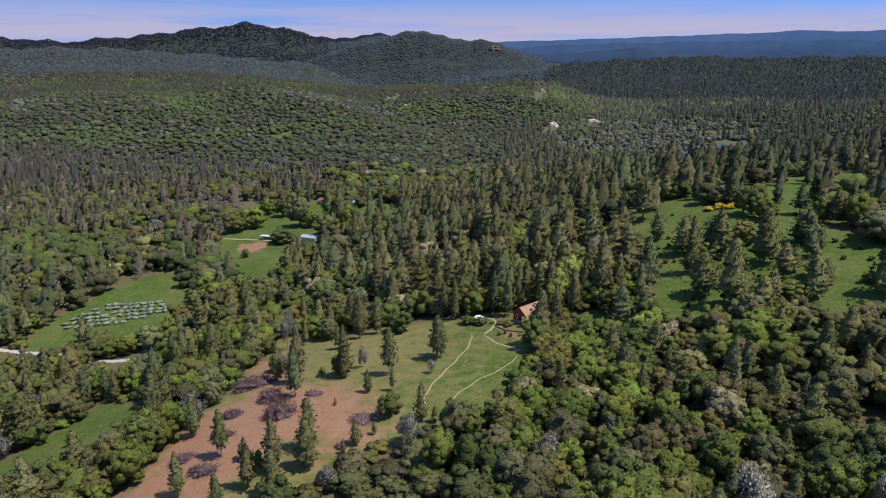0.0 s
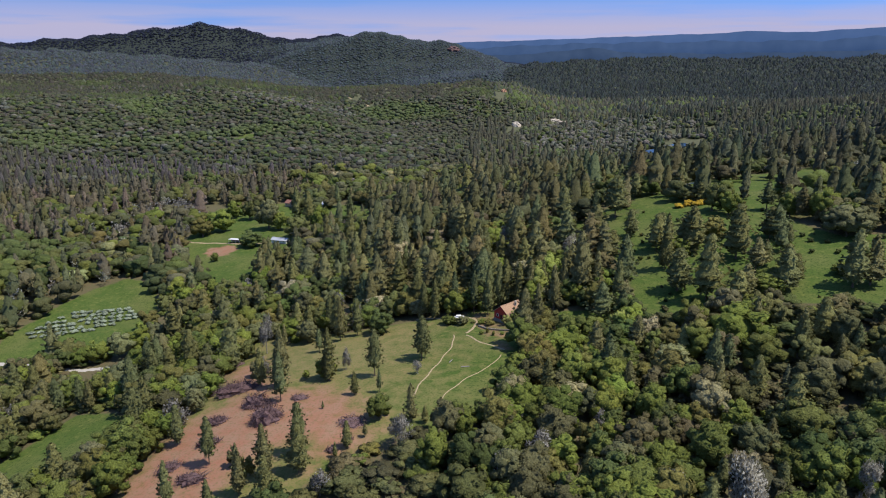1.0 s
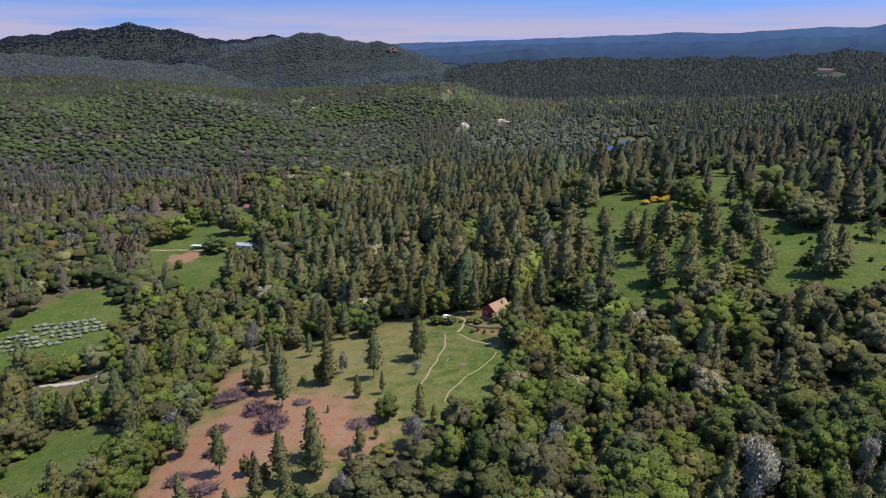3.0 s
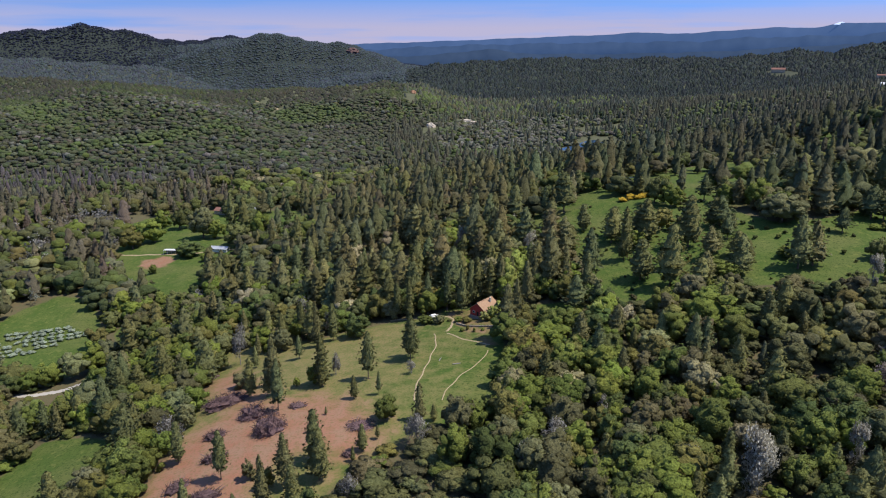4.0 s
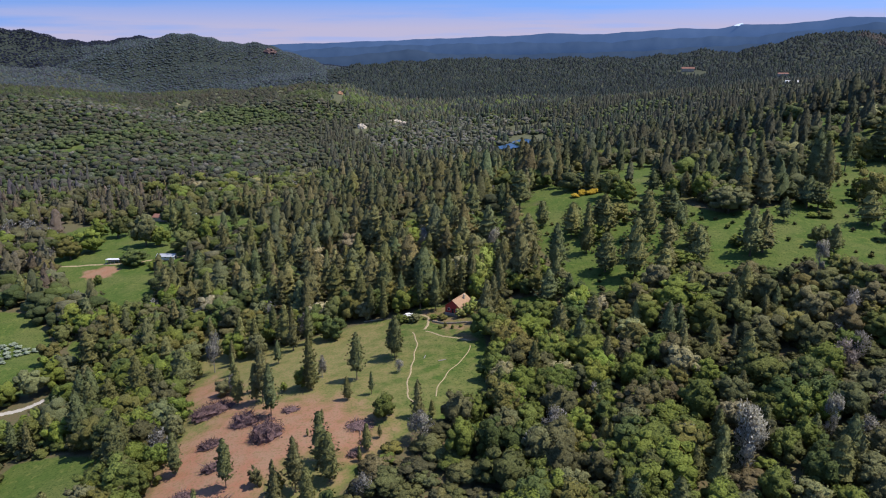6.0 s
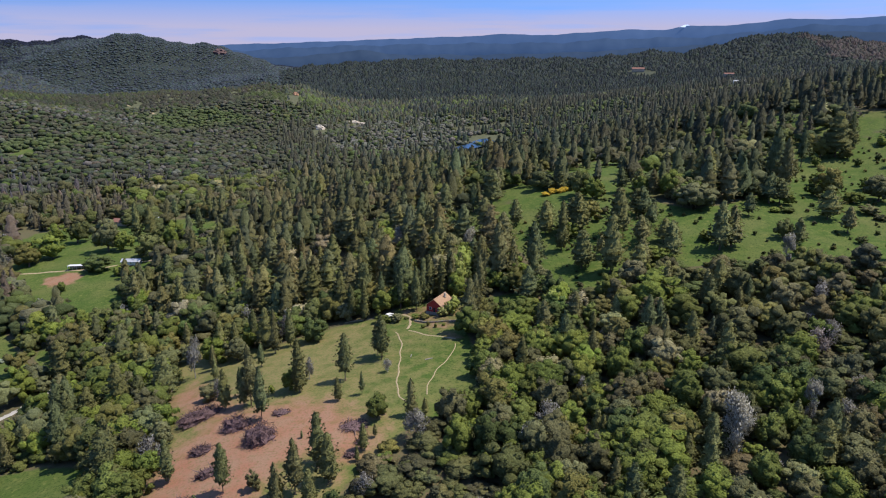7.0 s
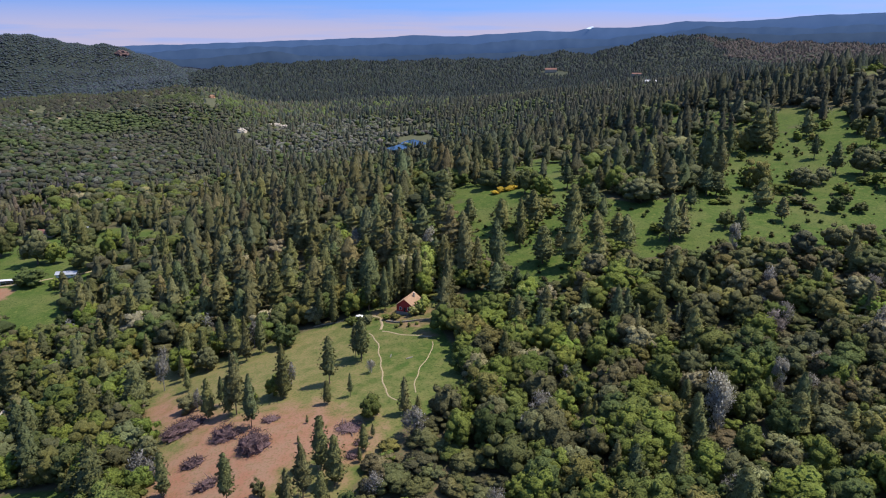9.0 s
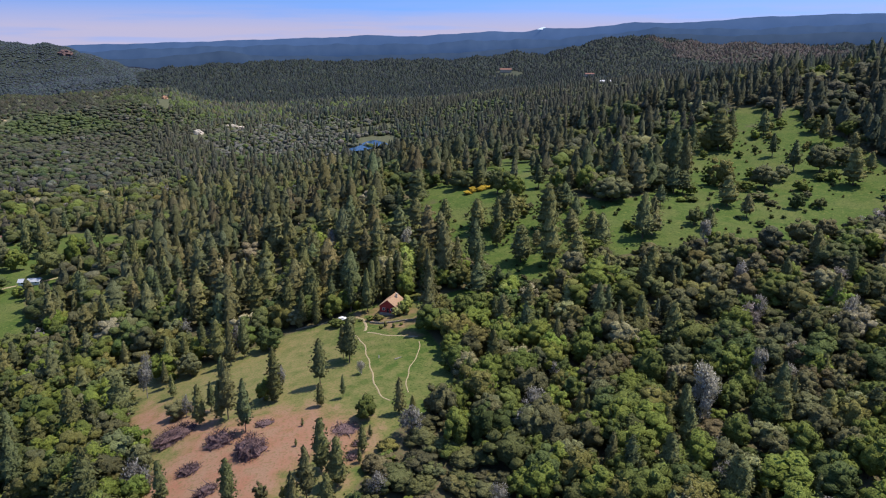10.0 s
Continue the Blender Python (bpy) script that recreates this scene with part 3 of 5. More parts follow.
def bare_crown(rng, n, fine=1.0, low=0.26):
    """Thin grey crown: fine twigs in upswept lobes, open between."""
    lobes = 13
    az = rng.random(lobes) * 2 * np.pi
    rr = np.r_[0, rng.uniform(0.1, 0.3, lobes - 1)]
    lc = np.c_[np.cos(az) * rr, np.sin(az) * rr, np.r_[0.8, rng.uniform(low, 0.8, lobes - 1)]]
    lc[:, :2] *= (1.15 - 0.6 * lc[:, 2:])
    lr = rng.uniform(0.1, 0.19, lobes)
    k = rng.integers(0, lobes, n)
    d = unit(rng.normal(0, 1, (n, 3)))
    c = lc[k] + d * lr[k][:, None] * (1, 1, 1.3) * rng.uniform(0.2, 1.05, (n, 1)) ** 0.6
    out = unit(d * 0.6 + (0, 0, 0.8) + rng.normal(0, 0.4, (n, 3)))
    L = rng.uniform(0.06, 0.13, n) * fine
    v, f = sprays(c, out, unit(d + (0, 0, 0.4) + rng.normal(0, 0.4, (n, 3))), L, L * 0.5, rng)
    return leafy([(v, f, np.repeat(unit(d + (0, 0, 0.3) + 0.7 * unit(c - (0, 0, 0.5))), 4, axis=0))])


def trunk_of(rng, height, radius, limbs=0, spread=0.3):
    """A tapered stem 1 m high with a few limbs."""
    parts = [cone((radius * 1.5, radius, radius * 0.75, radius * 0.2), (-0.03, 0.06, height * 0.5, height), 6, 0.08, rng)]
    for k in range(limbs):
        a = k * 2.4 + rng.random()
        base = np.array([0, 0, height * rng.uniform(0.35, 0.7)])
        tip = base + (math.cos(a) * spread, math.sin(a) * spread, spread * rng.uniform(0.5, 1.0))
        v, f = cone((radius * 0.55, radius * 0.12), (0, 1), 4, 0.05, rng)
        parts.append((np.c_[v[:, :2], 0 * v[:, 2]] + base + v[:, 2:] * (tip - base), f))
    return joined(parts)


rng = np.random.default_rng(7)
PINE_NEAR = [pine_crown(rng, 380, 0.066, rng.uniform(0.19, 0.28), rng.uniform(0.1, 0.26), 8, int(rng.integers(7, 11)), rng.uniform(0.4, 0.68)) for _ in range(10)]
OAK_NEAR = [oak_crown(rng, 380, 0.055, int(rng.integers(18, 26)), rng.uniform(0.9, 1.2), rng.uniform(0.13, 0.16)) for _ in range(10)]
BARE_NEAR = [bare_crown(rng, 1400, 0.58) for _ in range(4)]
PINE_NEXT = [pine_crown(rng, 150, 0.09, rng.uniform(0.2, 0.29), rng.uniform(0.1, 0.24), 7, int(rng.integers(6, 9)), rng.uniform(0.4, 0.68)) for _ in range(10)]
OAK_NEXT = [oak_crown(rng, 90, 0.08, int(rng.integers(12, 17)), rng.uniform(0.9, 1.15), 0.18) for _ in range(10)]
BARE_NEXT = [bare_crown(rng, 220) for _ in range(4)]
OAK_UNDER = [oak_crown(rng, 20, 0.12, 7, 0.9, 0.22) for _ in range(6)]
PINE_MID = [pine_crown(rng, 34, 0.15, rng.uniform(0.2, 0.28), rng.uniform(0.06, 0.16), 6, 4, rng.uniform(0.4, 0.68)) for _ in range(10)]
OAK_MID = [oak_crown(rng, 14, 0.15, 6, rng.uniform(0.9, 1.15), 0.24) for _ in range(10)]
BARE_MID = [bare_crown(rng, 70, 1.3) for _ in range(4)]
PINE_FAR = [pine_crown(rng, 0, 0.3, rng.uniform(0.2, 0.27), 0.06, 5, 2, 0.7) for _ in range(10)]


def lump(rng):
    """A rough low dome of twenty facets, a whole small crown."""
    return leafy([puff((0, 0, 0.5), 0.5, rng, 0.24, (1.05, 1.05, 1.0))])


def small_dome(rng):
    v = np.array([(1, 0, 0.1), (0, 1, 0.1), (-1, 0, 0.1), (0, -1, 0.1), (0, 0, 1.0)], float)
    f = np.array([(0, 1, 4), (1, 2, 4), (2, 3, 4), (3, 0, 4)])
    v = v * (0.5, 0.5, 1) * (1 + rng.uniform(-0.3, 0.3, (5, 1)))
    return leafy([(v, f, v * (2, 2, 1) + (0, 0, 0.25))])


def small_spire(rng):
    v, f = cone((0.3, 0.2, 0.03), (0.0, 0.5, 1.0), 4, 0.3, rng)
    return leafy([(v, f, unit(np.c_[v[:, :2], 0 * v[:, 2]]) + (0, 0, 0.45))])


OAK_FAR = [lump(rng) for _ in range(10)]
OAK_FARTHEST = [small_dome(rng) for _ in range(8)]
PINE_FARTHEST = [small_spire(rng) for _ in range(8)]


def planted(shapes, x, y, z, h, wide, tint):
    """All the plants of one sort as one array pair: each a turned, scaled copy of one of the shapes."""
    which = rng.integers(0, len(shapes), len(x))
    a = rng.random(len(x)) * 2 * np.pi
    vs, fs, ts, ns, n = [], [], [], [], 0
    for k, (v, f, nv) in enumerate(shapes):
        s = which == k
        m = int(s.sum())
        if not m:
            continue
        ca, sa = np.cos(a[s])[:, None], np.sin(a[s])[:, None]
        w = wide[s][:, None]
        px = (v[:, 0] * ca - v[:, 1] * sa) * w + x[s][:, None]
        py = (v[:, 0] * sa + v[:, 1] * ca) * w + y[s][:, None]
        pz = v[:, 2] * h[s][:, None] + z[s][:, None]
        vs.append(np.stack([px, py, pz], -1).reshape(-1, 3))
        ns.append(np.stack([nv[:, 0] * ca - nv[:, 1] * sa, nv[:, 0] * sa + nv[:, 1] * ca, np.repeat(nv[None, :, 2], m, 0)], -1).reshape(-1, 3))
        fs.append((f[None] + (np.arange(m) * len(v))[:, None, None]).reshape(-1, 3) + n)
        ts.append(np.repeat(tint[s], len(v), axis=0))
        n += m * len(v)
    return np.concatenate(vs), np.concatenate(fs), np.concatenate(ts), np.concatenate(ns)


# leaf colours; the far woods' tints have haze and cloud shade mixed in
C_PINE = np.array([(0.142, 0.152, 0.07), (0.16, 0.16, 0.068), (0.124, 0.146, 0.074), (0.172, 0.164, 0.08)])
C_OAK = np.array([(0.120, 0.142, 0.034), (0.140, 0.165, 0.034), (0.113, 0.122, 0.041), (0.166, 0.152, 0.044), (0.155, 0.188, 0.036), (0.129, 0.122, 0.054), (0.087, 0.112, 0.034), (0.147, 0.148, 0.066)])
C_BRUSH = np.array([(0.12, 0.12, 0.045), (0.135, 0.135, 0.05), (0.105, 0.102, 0.05), (0.155, 0.132, 0.062), (0.108, 0.13, 0.04)])
# cloud shade on the far-left mountain, put into the leaf tint
C_CLOUD_SHADED = np.array([(0.012, 0.015, 0.03), (0.014, 0.018, 0.032)])
# distance haze put into the leaf tint
C_FAR_HAZED = np.array([(0.05, 0.063, 0.07), (0.054, 0.072, 0.068), (0.046, 0.056, 0.07)])
C_BLOSSOM = np.array([(0.29, 0.26, 0.13), (0.24, 0.245, 0.105), (0.31, 0.27, 0.155)])
C_SILVER = np.array([(0.44, 0.42, 0.35), (0.4, 0.385, 0.325)])
C_DRY_PINE = np.array([(0.15, 0.138, 0.095), (0.17, 0.15, 0.11), (0.125, 0.122, 0.075)])
C_BURNT = np.array([(0.085, 0.068, 0.06), (0.075, 0.066, 0.058)])
# haze and cloud shade put into the tint of the eastern far woods
C_EAST_HAZED = np.array([(0.033, 0.042, 0.041), (0.03, 0.038, 0.039), (0.041, 0.051, 0.038)])
C_BROOM = np.array([(0.4, 0.27, 0.03)])
C_GREY = np.array([(0.34, 0.325, 0.29), (0.26, 0.24, 0.215), (0.3, 0.285, 0.26)])
C_DULL = np.array([(0.14, 0.132, 0.082), (0.155, 0.142, 0.09), (0.12, 0.116, 0.07)])


def tints(table, n):
    return table[rng.integers(0, len(table), n)] * rng.uniform(0.8, 1.22, (n, 1)) * (1 + rng.uniform(-0.07, 0.07, (n, 3)))


def swell(x, y, s, k):
    return np.sin(x / s + k + 1.7 * np.sin(y / s * 0.8 + k)) * np.sin(y / s * 1.1 + 2 * k + 1.3 * np.sin(x / s * 0.7))


# small openings in the wood: centre, half widths (pond, houses, tracks, rock faces)
OPENINGS = ((140, 935, 20, 80), (182, 1045, 28, 60), (200, 1215, 60, 36), (92, 498, 15, 13), (-205, 585, 26, 16), (-170, 570, 16, 8), (-76, 1225, 13, 38), (-14, 1370, 22, 45), (-141, 1590, 12, 60), (940, 2310, 36, 75), (-2, 365, 5, 30),
            (-133, 395, 6, 12), (-70, 330, 7, 12), (250, 700, 45, 14), (150, 640, 40, 12), (-290, 590, 26, 10), (-448, 1486, 8, 50), (-385, 1393, 8, 50), (-321, 1176, 7, 40), (-134, 1514, 8, 40), (-365, 459, 12, 12), (-51, 402, 6, 20), (-30, 386, 5, 16), (-246, 276, 24, 13), (-180, 276, 17, 13), (-165, 288, 14, 14), (-168, 266, 13, 9), (-250, 266, 16, 9))


# trees of the near wood that stand out: x, y, height, width
BIG_OAKS = ((97, 262, 15, 22), (66, 214, 13, 12), (80, 191, 14, 14), (40, 189, 10, 11), (6, 182, 13, 10), (14, 182, 13, 10), (34, 253, 11, 15), (42, 233, 13, 13), (9, 205, 8, 11),
            (83, 132, 12, 19), (84, 200, 9.5, 13), (56, 264, 10, 12), (108, 277, 11, 14), (23, 238, 10, 11), (40, 271, 11, 12))
BLOSSOMS = ((84, 217, 12, 12), (77, 249, 9, 10), (69, 269, 10, 10), (23, 223, 9, 11), (18, 325, 17, 14), (-111, 308, 7, 7), (95, 149, 8, 11), (44, 222, 8, 10), (25, 208, 8, 9))
SILVERS = ((85, 169, 21, 15), (170, 281, 17, 9), (116, 178, 14, 9), (170, 192, 16, 12), (38, 358, 16, 11), (2, 386, 17, 12))


def scatter(step, r0, r1, spare=True):
    """A jittered grid over the sector ahead, clear of the open fields."""
    g = np.arange(-r1, r1, step)
    x, y = np.meshgrid(g, np.arange(20, r1, step))
    x = (x + rng.uniform(-0.48, 0.48, x.shape) * step).ravel()
    y = (y + rng.uniform(-0.48, 0.48, y.shape) * step).ravel()
    r, b = np.hypot(x, y), np.degrees(np.arctan2(x, y))
    left, right = np.degrees(np.arctan2(x - 50, y - 5)), np.degrees(np.arctan2(x + 60, y))
    keep = (r >= r0) & (r < r1) & (left > (-56 if r1 < 400 else -51)) & (right < (58 if r1 < 400 else 54))
    keep &= (y > 128 - 0.5 * np.maximum(x - 30, 0)) & (r < 4720) & ~((b > 0) & (r > 3750)) & ~((b > -18) & (b < -8) & (r > 2150) & (r < 3000))
    keep &= (swell(x, y, 17, 2) + 0.5 * swell(x, y, 41, 4) < 0.9) | (x < -110) | (r < 270) | ((x > 15) & (y < 335)) | (r > 1500)
    if r0 < 420 and spare:
        for cx, cy, h, w in BIG_OAKS + BLOSSOMS + SILVERS:
            keep &= np.hypot(x - cx, y - cy) > 0.4 * w
    x, y = x[keep], y[keep]
    if r0 < 2600:
        clear = np.full(x.shape, -99.0)
        for p in FIELDS:
            clear = np.maximum(clear, inside(p, x, y) + 1.5 * np.sin(x * 0.4) * np.sin(y * 0.37))
        for cx, cy, rx, ry in OPENINGS:
            clear = np.maximum(clear, 6 - np.hypot((x - cx) / rx, (y - cy) / ry) * 6)
        keep = clear < -0.5
        for p, share in zip(OPEN_WOODS, (0.25, 0.34, 0.3)):
            keep &= (inside(p, x, y) < 0) | (rng.random(len(x)) < share)
        x, y = x[keep], y[keep]
    return x, y


def share_of_pines(x, y):
    """How much of the wood is pine."""
    mid = soft(y + 0.25 * x, 285, 320) * soft(x, -190, -120) * (1 - soft(y, 1100, 1700) * soft(-x, 0, 120))
    right = soft(x, 20, 60) * soft(y, 400, 460)
    left = 0.25 * soft(-x, 60, 120) * (1 - soft(y, 520, 600))
    far_left = (0.2 - 0.16 * soft(y, 600, 800)) * soft(-x, 100, 250) * soft(y, 500, 650)
    p = np.maximum.reduce([mid * (0.46 - 0.09 * soft(y, 700, 1200)), right * (0.5 - 0.22 * (swell(x, y, 70, 12) > 0.15)), left, far_left])
    east = soft(x + 0.07 * y + 60 * swell(x, y, 90, 8), -80, 120)
    p = np.maximum(p, (0.5 - 0.2 * (swell(x, y, 110, 13) > 0.2)) * soft(y, 1250, 1650) * east)
    p = np.maximum(p, 0.6 * soft(-x, 190, 240) * soft(y + 0.15 * x, 385, 420) * (1 - soft(y, 720, 900)))
    thick = (x > 20) & (y < 315 + 0.0 * x)
    p = np.where(thick, 0.07 + 0.18 * (swell(x, y, 35, 1) > 0.35), p)
    return np.clip(p * (0.8 + 0.4 * (swell(x, y, 60, 3) > -0.1)), 0, 0.93)


def sorts(x, y):
    """0 pine, 1 broadleaf, 2 brush, 3 bare grey."""
    p = rng.random(len(x))
    pine = p < share_of_pines(x, y) * np.where((x > -32) & (x < 18) & (y < 198), 0.1, 1)
    chaparral = soft(-x, 60, 200) * soft(y, 600, 800)
    brush = (~pine) & (rng.random(len(x)) < np.maximum(0.85 * chaparral, np.maximum(0.36 * ((x > 75) & (y < 330)), 0.9 * ((x > -32) & (x < 18) & (y < 198)))))
    scrub = np.maximum(1 - np.hypot((x + 300) / 75, (y - 535) / 75), 1 - np.hypot((x - 80) / 150, (y - 1170) / 240)) > 0.15 * swell(x, y, 20, 7)
    pine &= ~scrub | (rng.random(len(x)) < 0.35)
    grey = (~pine) & (rng.random(len(x)) < 0.03 + 0.62 * scrub + 0.14 * (swell(x, y, 130, 5) > 0.3) * (y > 330) * (y < 1600))
    return np.where(pine, 0, np.where(grey, 3, np.where(brush, 2, 1)))


def part(name, me, parent, label=""):
    ob = new(name, me)
    ob.parent = parent
    return tagged(ob, label) if label else ob


def tree_kind(name, label, category, crowns, trunks, bark, colours, group):
    """One tree of each shape, 1 m high, to be copied; it stands under its Empty."""
    made = []
    for k, ((v, f, nv), (tv, tf)) in enumerate(zip(crowns, trunks)):
        base = tagged(new(name), label, category, group)
        tint = np.repeat(colours[k % len(colours)][None], len(v), axis=0)
        part("crown", mesh_from("crown", v, f, M_LEAF_TREE, tint, normals=nv), base)
        part("trunk", mesh_from("trunk", tv, tf, bark), base)
        made.append(base)
    return made


def stand(protos, used, x, y, h, wide, turn, k=None):
    """Stands a tree of height h and that width factor on the ground."""
    if k is None:
        k = next((i for i in range(len(protos)) if i not in used), int(rng.integers(0, len(protos))))
    m = Matrix.Translation((x, y, z_at(x, y) - 0.1)) @ Matrix.Rotation(turn, 4, "Z") @ Matrix.Diagonal((wide, wide, h, 1))
    if k not in used:
        used.add(k)
        protos[k].matrix_basis = m
        return protos[k]
    src = protos[k]
    keep = src.scale.copy()
    src.scale = (1, 1, 1)
    ob = copy_thing(src, m)
    src.scale = keep
    return ob


PINES = tree_kind("pine_tree", "tall dark green pine with open whorled branches", "pine tree", PINE_NEAR,
                  [trunk_of(rng, 0.93, 0.013) for _ in PINE_NEAR], M_BARK, [C_PINE[k % 4] * (1.12, 1.1, 0.92) * (0.9 + 0.06 * (k % 5)) for k in range(10)], "pines of the near wood")
OAKS = tree_kind("oak_tree", "round leafy green oak with a lobed crown", "oak tree", OAK_NEAR,
                 [trunk_of(rng, 0.55, 0.03, 4, 0.22) for _ in OAK_NEAR], M_BARK, [C_OAK[k % 8] for k in range(10)], "oaks of the near wood")
SHRUBS = tree_kind("blossoming_shrub", "pale tan shrub in blossom among green oaks", "shrub", OAK_NEAR[:3],
                   [trunk_of(rng, 0.5, 0.02, 3, 0.2) for _ in range(3)], M_BARK, C_BLOSSOM, "pale shrubs of the near wood")
BARES = tree_kind("grey_tree", "grey leafless tree with fine bare twigs", "bare tree", BARE_NEAR,
                  [trunk_of(rng, 0.75, 0.02, 6, 0.3) for _ in BARE_NEAR], M_GREYBARK, C_GREY, "bare trees of the near wood")
BROOMS = tree_kind("broom_shrub", "yellow flowering broom shrub at the meadow edge", "shrub", OAK_NEXT[:2],
                   [trunk_of(rng, 0.5, 0.02, 3, 0.2) for _ in range(2)], M_BARK, C_BROOM, "broom at the meadow edge")
TUFTS = tree_kind("meadow_bush", "small dark green bush standing in the meadow grass", "bush", OAK_MID[:5],
                  [trunk_of(rng, 0.5, 0.02, 2, 0.2) for _ in range(5)], M_BARK, C_OAK[[2, 5, 6, 0, 3]] * 0.6, "bushes of the hill meadow")
SPRING = tree_kind("spring_tree", "pale yellow-green broadleaf tree in fresh leaf", "tree", OAK_NEAR[:3],
                   [trunk_of(rng, 0.55, 0.025, 4, 0.2) for _ in range(3)], M_BARK, np.array([(0.29, 0.32, 0.08), (0.26, 0.31, 0.07), (0.3, 0.3, 0.1)]), "fresh green trees of the near wood")
SILVER_TREES = tree_kind("silver_pine", "tall silver-grey pine with a soft dense crown", "pine tree", [bare_crown(rng, 2800, 0.5, 0.1) for _ in range(2)],
                         [trunk_of(rng, 0.8, 0.015, 4, 0.2) for _ in range(2)], M_GREYBARK, C_SILVER, "silver pines of the near wood")
USED = {"silver": set(), "spring": set(), "tuft": set(), "broom": set(), "pine": set(), "oak": set(), "shrub": set(), "bare": set()}

# trees that stand in the open: x, y, height, width factor
OPEN_PINES = (
    (-28.6, 237, 19.2, 8.1), (-45.2, 234, 21.5, 9), (-56.4, 216, 19.8, 8.3), (-61.6, 229, 23.5, 11.8), (-64.3, 230, 15, 6.3), (-31.1, 221, 9, 3.8),
    (-22.7, 223, 9.2, 3.9), (-7, 205, 14, 5.9), (-36.4, 184, 17.8, 7.5), (-33.2, 176, 16.5, 6.9), (-42.4, 173, 18.2, 7.7), (-25, 184, 5.5, 2.3),
    (-23, 189, 9.5, 4), (-63.2, 179, 16.5, 6.9), (-81.7, 192, 14.8, 6.2), (-81.7, 270, 10.2, 4.3), (-38.6, 210, 3.2, 1.4), (-42.1, 199, 2.8, 1.2),
    (-13.9, 256, 17, 5), (-19.2, 195, 5, 2.1), (-2.4, 205, 6.5, 2.7), (-84, 297, 18.5, 8), (-70, 302, 19, 8), (-59, 285, 21, 9), (-63, 270, 11, 5),
    (-67, 241, 12, 5), (-104, 322, 14, 6), (-85, 284, 12, 5), (-77, 294, 17, 7), (-53, 291, 18, 8), (-64, 296, 20, 8), (-129, 332, 17, 7), (-71, 231, 16, 7),
    (-47, 166, 17, 6), (-38, 164, 15, 5), (-52, 158, 12, 5), (-67, 162, 15, 6),
)
OPEN_OAKS = (
    (-18, 206, 8.2, 7.6), (-48.8, 238, 8.8, 7.1), (-100, 276, 10, 7.5), (-112, 309, 9.5, 10.6), (-86.8, 298, 11.8, 13.8), (-78.9, 245, 6.2, 7.7),
    (-42.6, 292, 10.3, 11), (-75.6, 288, 10.5, 9), (-114, 284, 5.5, 11), (-107, 278, 5, 10), (-132, 315, 10, 12), (-99, 303, 8, 9), (-54, 178, 6.2, 3.7), (-47.5, 174, 6.8, 3.6), (-55.2, 237, 3.5, 2.8), (-89.3, 215, 9.5, 6.8),
)
OPEN_BARE = (
    (-92, 280, 19.8, 8.1), (-55.7, 301, 14, 8), (-42.1, 244, 10, 5.3), (-12.8, 239, 5.8, 4.8), (-75.7, 243, 9.5, 5.7), (26, 179, 12, 11), (69, 174, 12, 8),
)
MEADOW_PINES = (
    (138, 353, 9.9, 7.3), (123, 328, 11.3, 12.2), (130, 321, 12.7, 8.1), (131, 311, 12.4, 6.6), (110, 300, 14.4, 10.1), (158, 307, 21.3, 14.3), (186, 341, 13.3, 9.0), (241, 477, 25.0, 8.0),
    (216, 406, 18.2, 7.9), (198, 375, 10.2, 9.7), (232, 394, 37.3, 14.0), (228, 377, 33.4, 10.1), (275, 433, 28.3, 9.7), (304, 440, 31.6, 18.2), (315, 441, 29.8, 10.2), (350, 446, 20.0, 17.1),
    (318, 400, 17.2, 8.8), (307, 368, 21.1, 11.0), (315, 328, 23.9, 12.4), (223, 329, 18.6, 12.4), (221, 310, 14.0, 9.7), (188, 300, 13.8, 10.5), (362, 399, 21.3, 10.2), (44, 311, 31.9, 11.2),
    (53, 289, 17.0, 10.0), (61, 284, 15.0, 9.9), (63, 319, 25.6, 9.8), (69, 385, 15.1, 8.4), (80, 360, 19.1, 8.6), (82, 336, 27.0, 8.6), (85, 312, 19.8, 13.6), (95, 300, 29.0, 10.6),
    (113, 339, 26.2, 11.8), (105, 291, 16.3, 10.4), (118, 322, 16.3, 8.5), (133, 344, 12.7, 9.1), (126, 304, 18.6, 11.5), (151, 305, 25.0, 11.9), (148, 399, 16.3, 12.2), (140, 407, 16.5, 10.5),
    (186, 392, 27.6, 17.7), (51, 422, 18.2, 10.5), (62, 420, 25.4, 13.9), (44, 445, 19.1, 11.0), (75, 458, 15.8, 11.4), (110, 436, 15.3, 11.0), (100, 446, 15.5, 11.2), (59, 361, 14.2, 9.1),
    (97, 319, 11.6, 10.0),
)
